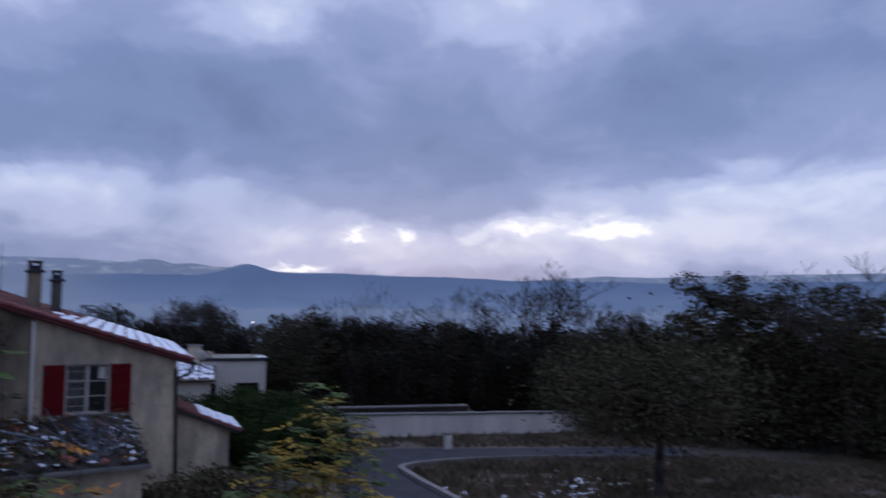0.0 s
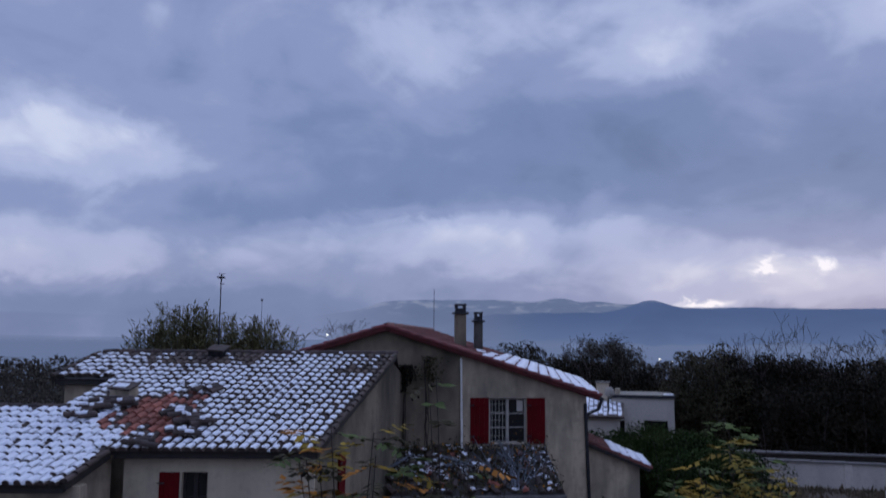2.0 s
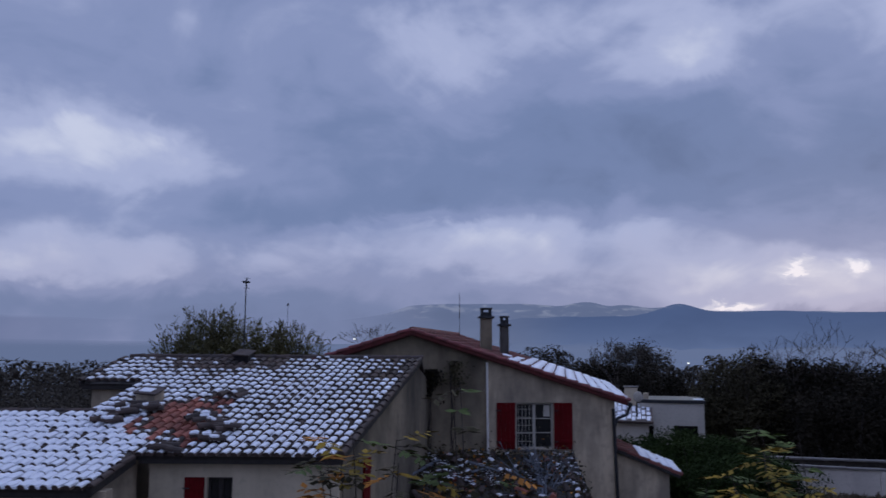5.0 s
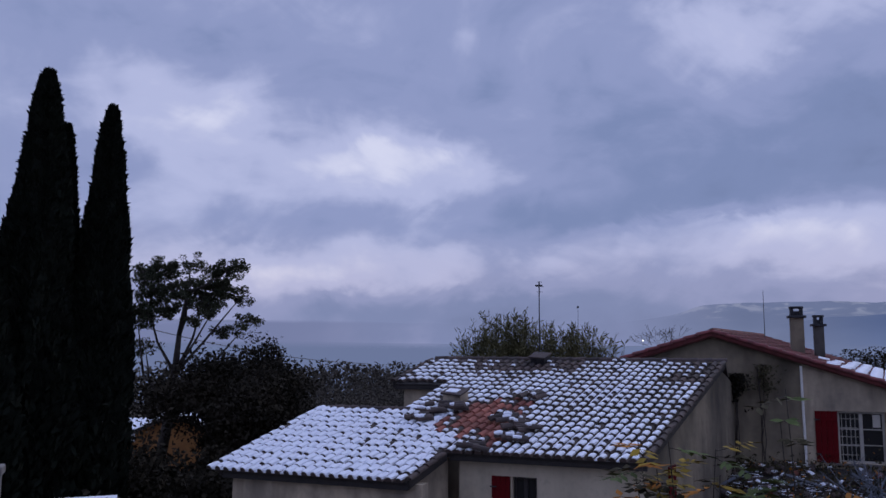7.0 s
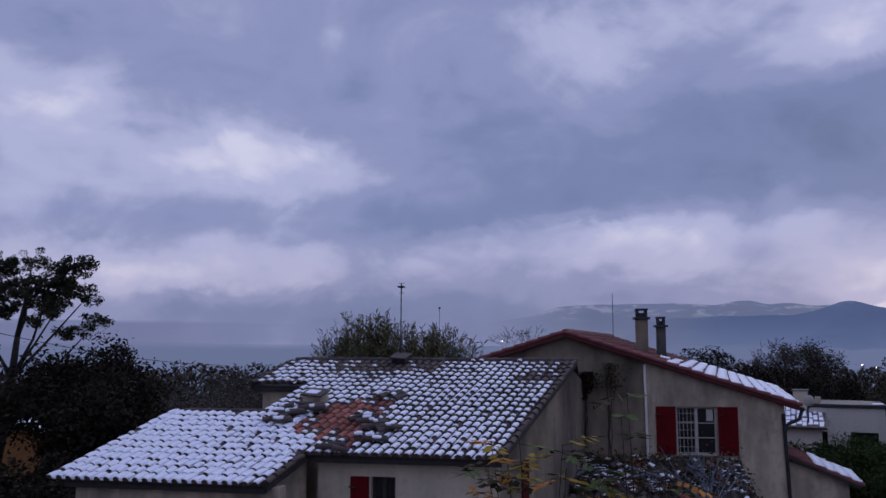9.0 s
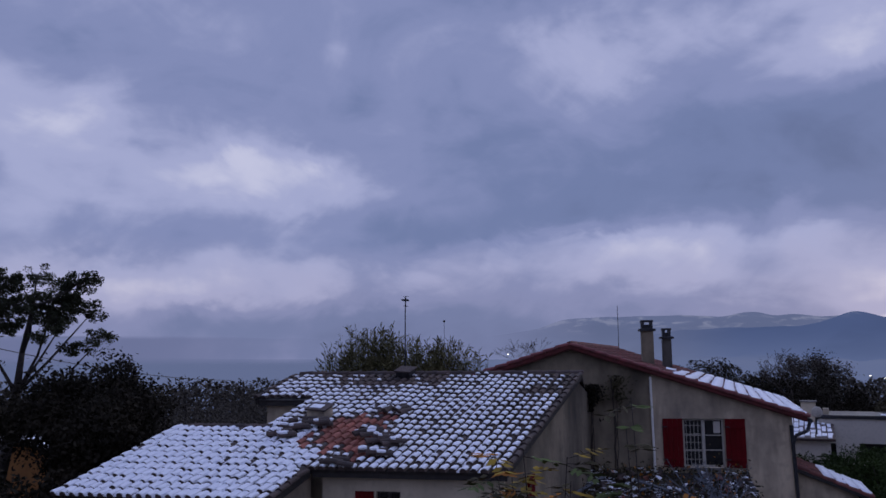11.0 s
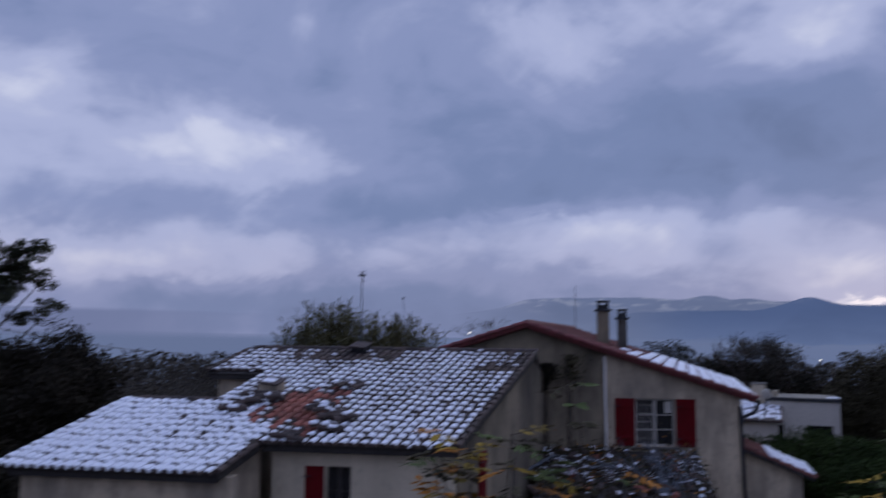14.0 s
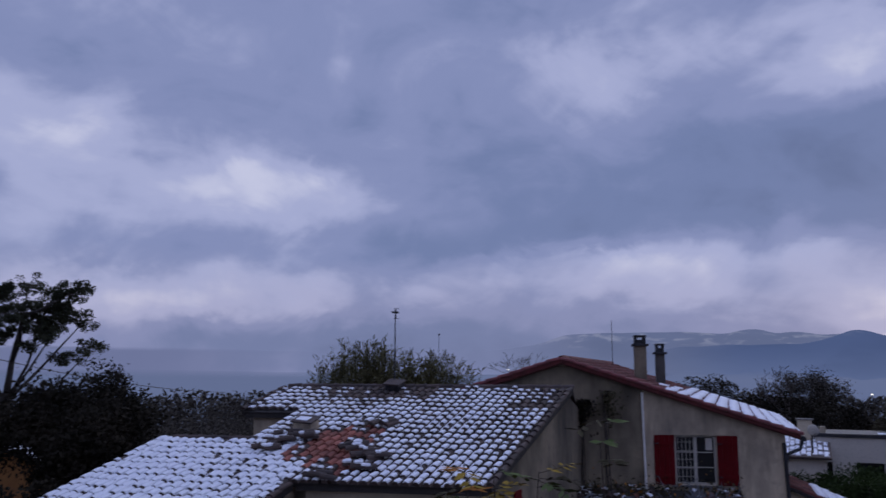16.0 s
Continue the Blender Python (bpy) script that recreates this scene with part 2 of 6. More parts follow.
RED_PAINT = mat("red_paint", (0.115, 0.003, 0.006), (0.09, 0.003, 0.005), 3.0, 0.8, 0.15, 30.0, c3=(0.13, 0.01, 0.012))
RED_PAINT.node_tree.nodes["Principled BSDF"].inputs["Specular IOR Level"].default_value = 0.12
TILE_ROOF = mat("weathered_red_tile", (0.15, 0.045, 0.036), (0.09, 0.033, 0.028), 3.0, 0.95, 0.4, 30.0, c3=(0.07, 0.04, 0.035), rnd=0.35)
RED_TRIM = mat("red_verge", (0.16, 0.026, 0.026), (0.10, 0.02, 0.02), 4.0, 0.7, 0.3, 25.0)
DARK_WOOD = mat("dark_wood", (0.035, 0.028, 0.025), (0.02, 0.017, 0.016), 6.0, 0.8, 0.4, 40.0)
WHITE_PAINT = mat("white_paint", (0.46, 0.42, 0.36), (0.36, 0.33, 0.29), 5.0, 0.6, 0.1, 40.0)
PIPE_GREY = mat("pipe_plastic", (0.78, 0.75, 0.70), (0.68, 0.65, 0.61), 3.0, 0.5, 0.1, 30.0)
METAL = mat("dark_metal", (0.05, 0.05, 0.055), (0.03, 0.03, 0.033), 8.0, 0.5, 0.2, 50.0, metal=0.6)
SLATE = mat("grey_boards", (0.12, 0.13, 0.15), (0.08, 0.085, 0.10), 6.0, 0.8, 0.4, 40.0, rnd=0.4)
ASPHALT = mat("asphalt", (0.030, 0.031, 0.038), (0.042, 0.043, 0.05), 1.5, 0.97, 0.2, 60.0)
ASPHALT.node_tree.nodes["Principled BSDF"].inputs["Specular IOR Level"].default_value = 0.15
KERB = mat("kerb_concrete", (0.18, 0.165, 0.15), (0.11, 0.10, 0.095), 2.0, 0.9, 0.4, 30.0)
BARK = mat("bark", (0.045, 0.037, 0.03), (0.025, 0.02, 0.018), 5.0, 0.95, 0.6, 30.0)
TWIG = mat("twig", (0.052, 0.039, 0.031), (0.034, 0.026, 0.021), 5.0, 0.95, 0.3, 30.0)
GROUND = mat("rough_grass", (0.055, 0.045, 0.031), (0.090, 0.064, 0.046), 0.25, 0.98, 0.8, 6.0, c3=(0.035, 0.035, 0.02))


def leafmat(name, c1, c2):
    m = mat(name, c1, c2, 0.6, 0.95, 0.0, 3.0, rnd=0.3)
    m.node_tree.nodes["Principled BSDF"].inputs["Specular IOR Level"].default_value = 0.1
    return m


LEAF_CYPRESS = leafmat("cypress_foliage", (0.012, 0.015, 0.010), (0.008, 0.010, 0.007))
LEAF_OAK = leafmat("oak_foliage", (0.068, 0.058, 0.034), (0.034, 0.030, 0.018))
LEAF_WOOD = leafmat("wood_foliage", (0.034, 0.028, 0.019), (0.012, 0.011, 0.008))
LEAF_PINE = leafmat("pine_foliage", (0.048, 0.050, 0.029), (0.026, 0.030, 0.018))
LEAF_BROWN = leafmat("autumn_foliage", (0.080, 0.068, 0.036), (0.042, 0.038, 0.022))
LEAF_GREY = leafmat("bare_scrub", (0.085, 0.074, 0.060), (0.046, 0.041, 0.034))
LEAF_HEDGE = leafmat("hedge_foliage", (0.032, 0.048, 0.013), (0.016, 0.026, 0.009))
LEAF_YELLOW = leafmat("yellow_leaves", (0.34, 0.21, 0.03), (0.16, 0.13, 0.03))
LEAF_GREEN = leafmat("late_green_leaves", (0.09, 0.12, 0.035), (0.06, 0.075, 0.03))
LEAF_ORANGE = leafmat("orange_leaves", (0.40, 0.17, 0.03), (0.28, 0.12, 0.03))
REED = leafmat("reed_foliage", (0.12, 0.11, 0.05), (0.075, 0.068, 0.036))

GLASS = bpy.data.materials.new("window_glass")
GLASS.use_nodes = True
_b = GLASS.node_tree.nodes["Principled BSDF"]
_b.inputs["Base Color"].default_value = (0.012, 0.013, 0.015, 1)
_b.inputs["Roughness"].default_value = 0.06
_b.inputs["IOR"].default_value = 1.5


def glow(name, col, strength=1.0):
    m = bpy.data.materials.new(name)
    m.use_nodes = True
    nt = m.node_tree
    nt.nodes.clear()
    e = nt.nodes.new("ShaderNodeEmission")
    e.inputs[0].default_value, e.inputs[1].default_value = (*col, 1), strength
    o = nt.nodes.new("ShaderNodeOutputMaterial")
    nt.links.new(e.outputs[0], o.inputs[0])
    return m


# ---- mesh helpers ----


def part(name, bm, material, parent=None, label=""):
    """Link a bmesh as one mesh object, under a thing where one is given."""
    me = bpy.data.meshes.new(name)
    bm.to_mesh(me)
    bm.free()
    for m in material if isinstance(material, (list, tuple)) else [material]:
        me.materials.append(m)
    ob = new(name, me)
    if parent is not None:
        ob.parent = parent
    if label:
        tagged(ob, label)
    return ob


def from_lists(name, verts, faces, material, parent=None, label="", idx=None, smooth=False):
    me = bpy.data.meshes.new(name)
    me.from_pydata(verts, [], faces)
    for m in material if isinstance(material, (list, tuple)) else [material]:
        me.materials.append(m)
    if idx is not None:
        me.polygons.foreach_set("material_index", idx)
    if smooth:
        me.polygons.foreach_set("use_smooth", [True] * len(me.polygons))
    me.update()
    ob = new(name, me)
    if parent is not None:
        ob.parent = parent
    if label:
        tagged(ob, label)
    return ob


def empty(name, at=(0, 0, 0)):
    ob = new(name)
    ob.location = at
    ob.empty_display_size = 0.2
    return ob


def box(bm, lo, hi, m=None, bevel=0.0):
    """Add a box between two corners, moved by m."""
    res = bmesh.ops.create_cube(bm, size=1)
    vs = res["verts"]
    c = [(a + b) / 2 for a, b in zip(lo, hi)]
    s = [abs(b - a) for a, b in zip(lo, hi)]
    bmesh.ops.scale(bm, vec=s, verts=vs)
    bmesh.ops.translate(bm, vec=c, verts=vs)
    if bevel:
        ed = list({e for v in vs for e in v.link_edges})
        out = bmesh.ops.bevel(bm, geom=ed, offset=bevel, segments=2, profile=0.5, affect="EDGES")
        vs = list({v for f in out["faces"] for v in f.verts} | {v for v in vs if v.is_valid})
    if m is not None:
        bmesh.ops.transform(bm, matrix=m, verts=[v for v in vs if v.is_valid])
    return bm


def boxed(name, lo, hi, material, parent=None, m=None, bevel=0.008, label=""):
    bm = bmesh.new()
    box(bm, lo, hi, None, bevel)
    if m is not None:
        bmesh.ops.transform(bm, matrix=m, verts=bm.verts)
    return part(name, bm, material, parent, label)


def slab(name, pts, thick, material, parent=None, label="", bottom=True):
    """A plate over a polygon of points, thick metres downwards along its normal."""
    bm = bmesh.new()
    n = (Vector(pts[1]) - Vector(pts[0])).cross(Vector(pts[-1]) - Vector(pts[0])).normalized()
    top = [bm.verts.new(p) for p in pts]
    low = [bm.verts.new(Vector(p) - n * thick) for p in pts]
    bm.faces.new(top)
    bm.faces.new(low[::-1])
    k = len(pts)
    for i in range(k):
        bm.faces.new((top[i], low[i], low[(i + 1) % k], top[(i + 1) % k]))
    bmesh.ops.recalc_face_normals(bm, faces=bm.faces)
    return part(name, bm, material, parent, label)


def wall_with_holes(name, origin, along, outline, holes, thick, inward, material, parent=None, label=""):
    """An upright wall: a polygon of (s, z) along a level direction from origin, with rectangular holes (s0, z0, s1, z1), extruded inward."""
    o, a, w = Vector(origin), Vector(along), Vector(inward) * thick
    bm = bmesh.new()
    ring = [bm.verts.new((s, z, 0)) for s, z in outline]
    edges = [bm.edges.new((ring[i], ring[(i + 1) % len(ring)])) for i in range(len(ring))]
    for s0, z0, s1, z1 in holes:
        hv = [bm.verts.new(p) for p in ((s0, z0, 0), (s1, z0, 0), (s1, z1, 0), (s0, z1, 0))]
        edges += [bm.edges.new((hv[i], hv[(i + 1) % 4])) for i in range(4)]
    bmesh.ops.triangle_fill(bm, use_beauty=True, use_dissolve=False, edges=edges)
    for f in [f for f in bm.faces if any(s0 < f.calc_center_median().x < s1 and z0 < f.calc_center_median().y < z1 for s0, z0, s1, z1 in holes)]:
        bm.faces.remove(f)
    ext = bmesh.ops.extrude_face_region(bm, geom=list(bm.faces))
    moved = {g for g in ext["geom"] if isinstance(g, bmesh.types.BMVert)}
    for v in bm.verts:
        p = o + a * v.co.x + Vector((0, 0, v.co.y))
        v.co = p + w if v in moved else p
    bmesh.ops.recalc_face_normals(bm, faces=bm.faces)
    return part(name, bm, material, parent, label)


def tube(verts, faces, p0, p1, r0, r1, sides=5):
    """Add a tapered tube to vertex and face lists."""
    p0, p1 = np.array(p0), np.array(p1)
    d = p1 - p0
    d = d / (np.linalg.norm(d) + 1e-9)
    a = np.cross(d, (0.31, 0.52, 0.8))
    a /= np.linalg.norm(a) + 1e-9
    b = np.cross(d, a)
    k = len(verts)
    for p, r in ((p0, r0), (p1, r1)):
        for i in range(sides):
            t = 2 * math.pi * i / sides
            verts.append(tuple(p + r * (math.cos(t) * a + math.sin(t) * b)))
    for i in range(sides):
        j = (i + 1) % sides
        faces.append((k + i, k + j, k + sides + j, k + sides + i))
    faces.append(tuple(k + sides + i for i in range(sides)))
    faces.append(tuple(k + i for i in reversed(range(sides))))


def leaves(rng, centres, size, flat=0.0, aspect=2.0):
    """Small four-cornered leaves at the centres, turned at random."""
    n = len(centres)
    d = rng.normal(size=(n, 3))
    d[:, 2] *= 1 - flat
    d /= np.linalg.norm(d, axis=1, keepdims=True)
    e = rng.normal(size=(n, 3))
    e -= d * (e * d).sum(1, keepdims=True)
    e /= np.linalg.norm(e, axis=1, keepdims=True)
    s = size * rng.uniform(0.6, 1.3, (n, 1))
    L, B = d * s, e * s / aspect
    c = np.asarray(centres)
    v = np.stack([c - L, c + B, c + L, c - B], 1).reshape(-1, 3)
    f = np.arange(4 * n).reshape(-1, 4)
    return v, f

# ---- ground and distance ----


def ground_z(x, y):
    """Level round the houses, falling to the valley beyond the trees and to the west."""
    d = math.hypot(x, y)
    z = -70.0 * min(1.0, max(0.0, (d - 70) / 900)) ** 0.8 - 1.6 * min(1.0, max(0.0, (-x - 12) / 15)) * min(1.0, max(0.0, (y - 20) / 15))
    return z + 0.10 * noise.noise((x * 0.2, y * 0.2, 0.0)) * min(1.0, max(0.0, (abs(x - 16) + abs(y - 21)) / 12 - 0.9))


def build_ground():
    radii = [0.0] + [1.5 * 1.16 ** i for i in range(54)]
    radii = [r for r in radii if r < 4400] + [4400.0]
    seg = 96
    verts = [(0, 0, ground_z(0, 0))]
    faces = []
    for r in radii[1:]:
        for i in range(seg):
            a = 2 * math.pi * i / seg
            x, y = r * math.sin(a), r * math.cos(a)
            verts.append((x, y, ground_z(x, y)))
    for i in range(seg):
        faces.append((0, 1 + (i + 1) % seg, 1 + i))
    for k in range(len(radii) - 2):
        for i in range(seg):
            j = (i + 1) % seg
            a, b = 1 + k * seg, 1 + (k + 1) * seg
            faces.append((a + i, a + j, b + j, b + i))
    ob = from_lists("ground", verts, faces, GROUND, smooth=True)
    tagged(ob, "brown rough winter grass with patches of snow", "ground", kind="structure")


build_ground()


def mountain_mat(name, low, high, snow, line, amount, west, fade, misty=(900, 899)):
    """Far hills that glow: air haze painted into their colour as a veil that thins upwards, snow lying in streaks above
    a line, and a stretch of the range faded out as painted mist.
    fade: azimuths where the mist begins and ends on its western side, and on its eastern side.
    misty: heights between which the western part dissolves upwards."""
    m = bpy.data.materials.new(name)
    m.use_nodes = True
    nt = m.node_tree
    nt.nodes.clear()

    def ranged(value, a, b, lo=0.0, hi=1.0, smooth=True):
        n = nt.nodes.new("ShaderNodeMapRange")
        n.interpolation_type = "SMOOTHSTEP" if smooth else "LINEAR"
        for key, v in (("From Min", a), ("From Max", b), ("To Min", lo), ("To Max", hi)):
            n.inputs[key].default_value = v
        nt.links.new(value, n.inputs["Value"])
        return n.outputs[0]

    def maths(op, a, b):
        n = nt.nodes.new("ShaderNodeMath")
        n.operation = op
        for k, v in enumerate((a, b)):
            if isinstance(v, (int, float)):
                n.inputs[k].default_value = v
            else:
                nt.links.new(v, n.inputs[k])
        return n.outputs[0]

    def mixed(fac, a, b):
        n = nt.nodes.new("ShaderNodeMix")
        n.data_type = "RGBA"
        nt.links.new(fac, n.inputs["Factor"])
        for key, v in (("A", a), ("B", b)):
            if isinstance(v, tuple):
                n.inputs[key].default_value = (*v, 1)
            else:
                nt.links.new(v, n.inputs[key])
        return n.outputs["Result"]

    tc = nt.nodes.new("ShaderNodeTexCoord")
    sp = nt.nodes.new("ShaderNodeSeparateXYZ")
    nt.links.new(tc.outputs["Object"], sp.inputs[0])
    azimuth = maths("MULTIPLY", maths("ARCTAN2", sp.outputs[0], sp.outputs[1]), 57.2958)
    mp = nt.nodes.new("ShaderNodeMapping")
    mp.inputs["Scale"].default_value = (1, 1, 2.6)
    nt.links.new(tc.outputs["Object"], mp.inputs[0])
    nz = nt.nodes.new("ShaderNodeTexNoise")
    nz.inputs["Scale"].default_value, nz.inputs["Detail"].default_value = 0.0085, 8
    nz.inputs["Distortion"].default_value = 0.6
    nt.links.new(mp.outputs[0], nz.inputs["Vector"])
    soft = nt.nodes.new("ShaderNodeTexNoise")
    soft.inputs["Scale"].default_value, soft.inputs["Detail"].default_value = 0.0035, 4
    nt.links.new(tc.outputs["Object"], soft.inputs["Vector"])
    # haze put into the colour: a paler veil towards the valley
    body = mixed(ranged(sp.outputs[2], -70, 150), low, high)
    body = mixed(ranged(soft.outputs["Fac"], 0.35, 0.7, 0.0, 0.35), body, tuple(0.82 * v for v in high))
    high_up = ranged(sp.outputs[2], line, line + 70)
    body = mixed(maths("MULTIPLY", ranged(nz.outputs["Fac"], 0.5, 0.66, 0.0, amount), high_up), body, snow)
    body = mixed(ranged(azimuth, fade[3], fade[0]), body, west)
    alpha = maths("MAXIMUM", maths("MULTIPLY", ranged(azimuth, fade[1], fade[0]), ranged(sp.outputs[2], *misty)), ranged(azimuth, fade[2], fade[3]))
    # emission: the hills glow in their haze colour, unlit
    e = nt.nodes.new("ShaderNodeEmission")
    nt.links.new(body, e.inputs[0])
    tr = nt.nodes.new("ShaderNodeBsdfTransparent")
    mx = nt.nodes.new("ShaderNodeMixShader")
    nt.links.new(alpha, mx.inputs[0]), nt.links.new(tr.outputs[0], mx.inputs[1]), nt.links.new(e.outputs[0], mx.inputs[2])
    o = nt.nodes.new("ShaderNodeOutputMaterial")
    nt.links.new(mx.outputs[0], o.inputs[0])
    return m


def ridge(name, dist, profile, seed, material, rough, label):
    """A far range: a sheet of slopes rising from the valley to a skyline given by (azimuth, elevation) degrees."""
    azs = np.arange(-75, 125, 0.35)
    pa, pe = zip(*profile)
    el = np.interp(azs, pa, pe)
    sm = np.convolve(np.pad(el, 1, "edge"), np.ones(3) / 3, "valid")
    rows = 11
    verts, faces = [], []
    for k in range(rows):
        t = max(0, k - 2) / (rows - 3)
        for a, e in zip(azs, sm):
            # two flat rows spread the painted haze over the valley floor
            if k < 2:
                r, z = (1000, -72) if k == 0 else (2200, -68)
                verts.append((r * math.sin(radians(a)), r * math.cos(radians(a)), z))
                continue
            r = dist * (0.82 + 0.18 * t)
            top = EYE[2] + dist * math.tan(radians(e)) + rough * dist * 0.004 * noise.fractal((a * 0.35, seed, 0.0), 1.0, 2.0, 5)
            z = -62 + (top + 62) * t ** 0.85 + (0 if k in (2, rows - 1) else 14 * noise.noise((a * 0.6, k * 0.9, seed)))
            r += 90 * noise.noise((a * 0.5, k * 0.7, seed + 5))
            verts.append((r * math.sin(radians(a)), r * math.cos(radians(a)), z))
    n = len(azs)
    for k in range(rows - 1):
        for i in range(n - 1):
            faces.append((k * n + i, k * n + i + 1, (k + 1) * n + i + 1, (k + 1) * n + i))
    ob = from_lists(name, verts, faces, material, smooth=True)
    tagged(ob, label, "mountains", kind="structure")


# glowing backdrop colours, the blue of the air painted in
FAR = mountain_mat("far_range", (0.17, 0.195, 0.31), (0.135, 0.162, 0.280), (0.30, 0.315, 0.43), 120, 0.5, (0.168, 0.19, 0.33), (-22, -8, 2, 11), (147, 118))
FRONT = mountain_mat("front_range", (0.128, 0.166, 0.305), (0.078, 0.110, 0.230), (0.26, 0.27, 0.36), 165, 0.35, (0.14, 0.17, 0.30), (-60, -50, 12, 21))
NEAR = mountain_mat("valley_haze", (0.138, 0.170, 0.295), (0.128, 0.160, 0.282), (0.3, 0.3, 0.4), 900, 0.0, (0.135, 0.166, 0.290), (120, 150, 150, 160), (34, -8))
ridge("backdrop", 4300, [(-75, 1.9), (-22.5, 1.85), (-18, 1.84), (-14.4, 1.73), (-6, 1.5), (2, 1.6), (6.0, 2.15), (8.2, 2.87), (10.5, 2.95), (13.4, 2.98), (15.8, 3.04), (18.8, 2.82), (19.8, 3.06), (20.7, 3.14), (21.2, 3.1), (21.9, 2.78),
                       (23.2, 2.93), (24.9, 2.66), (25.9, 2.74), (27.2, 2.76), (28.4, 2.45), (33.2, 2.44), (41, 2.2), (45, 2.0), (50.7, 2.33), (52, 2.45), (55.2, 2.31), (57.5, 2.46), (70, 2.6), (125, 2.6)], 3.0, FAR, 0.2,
      "blue mountain range with painted haze and snow on its crest")
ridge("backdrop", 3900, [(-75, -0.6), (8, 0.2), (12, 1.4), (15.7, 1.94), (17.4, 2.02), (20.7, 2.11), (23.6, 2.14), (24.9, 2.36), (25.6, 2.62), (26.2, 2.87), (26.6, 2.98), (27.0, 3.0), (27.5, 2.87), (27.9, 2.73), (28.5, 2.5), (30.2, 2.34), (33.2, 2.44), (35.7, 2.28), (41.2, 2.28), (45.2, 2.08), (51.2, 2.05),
                         (56.5, 1.96), (70, 2.1), (125, 2.1)], 6.0, FRONT, 0.22, "dark blue wooded mountain ridge with haze painted into its colour")
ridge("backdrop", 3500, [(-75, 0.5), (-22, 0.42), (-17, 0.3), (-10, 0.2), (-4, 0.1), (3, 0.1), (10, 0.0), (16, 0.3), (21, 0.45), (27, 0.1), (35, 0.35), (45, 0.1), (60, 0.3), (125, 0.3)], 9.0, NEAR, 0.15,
      "low blue hill of painted haze in front of higher mountains")

# ---- trees and shrubs ----


def grow(rng, base, height, spread, levels=4, trunk=0.12, splits=3, lean=(0, 0), clear=0.35, curl=0.35, keep=(0.5, 0.72)):
    """Tapered trunk and limbs. Returns vertex and face lists and the twig points."""
    verts, faces, tips = [], [], []

    def limb(p, d, length, r, level):
        steps = 3
        for s in range(steps):
            q = p + d * length / steps
            r1 = max(r * 0.82, 0.0065)
            tube(verts, faces, p, q, r, r1, 6 if level == 0 else 4)
            p, r = q, r1
            d = d + rng.normal(size=3) * curl * 0.3
            d[2] += 0.06
            d /= np.linalg.norm(d)
            if level > 0:
                tips.append(p.copy())
        if level >= levels:
            tips.append(p)
            return
        for k in range(splits + (1 if level == 0 else 0)):
            a = rng.uniform(0, 2 * math.pi)
            side = np.array([math.cos(a), math.sin(a), 0.0])
            nd = d * rng.uniform(0.5, 0.9) + side * spread * rng.uniform(0.5, 1.0)
            nd[2] += 0.1
            nd /= np.linalg.norm(nd)
            limb(p, nd, length * rng.uniform(0.55, 0.8), r * rng.uniform(*keep), level + 1)

    d0 = np.array([lean[0], lean[1], 1.0])
    d0 /= np.linalg.norm(d0)
    limb(np.array(base, float), d0, height * clear, trunk, 0)
    arr = np.array(verts)
    zb, zt = base[2], arr[:, 2].max()
    k = height / max(zt - zb, 0.1)
    o = np.array(base)
    return [tuple(o + (np.array(v) - o) * k) for v in verts], faces, [o + (t - o) * k for t in tips]


def tree(name, base, height, spread, seed, leafm, label, category="tree", density=14, leaf=0.12, puff_r=0.45, levels=4, trunk=0.14,
         splits=3, lean=(0, 0), clear=0.32, group="", barkm=None, squash=1.0):
    rng = np.random.default_rng(seed)
    th = empty(name, base)
    v, f, tips = grow(rng, (0, 0, -0.15), height, spread, levels, trunk, splits, lean, clear, 0.35, (0.5, 0.72) if density else (0.66, 0.84))
    from_lists("trunk", v, f, barkm or BARK, th, smooth=True)
    if density:
        t = np.array(tips)
        pick = t[rng.integers(0, len(t), len(t) * density)] + rng.normal(size=(len(t) * density, 3)) * puff_r * np.array([1, 1, 0.75 * squash])
        pick = pick[pick[:, 2] > height * 0.06]
        lv, lf = leaves(rng, pick, leaf)
        from_lists("crown", lv.tolist(), lf.tolist(), leafm, th)
    return tagged(th, label, category, group)


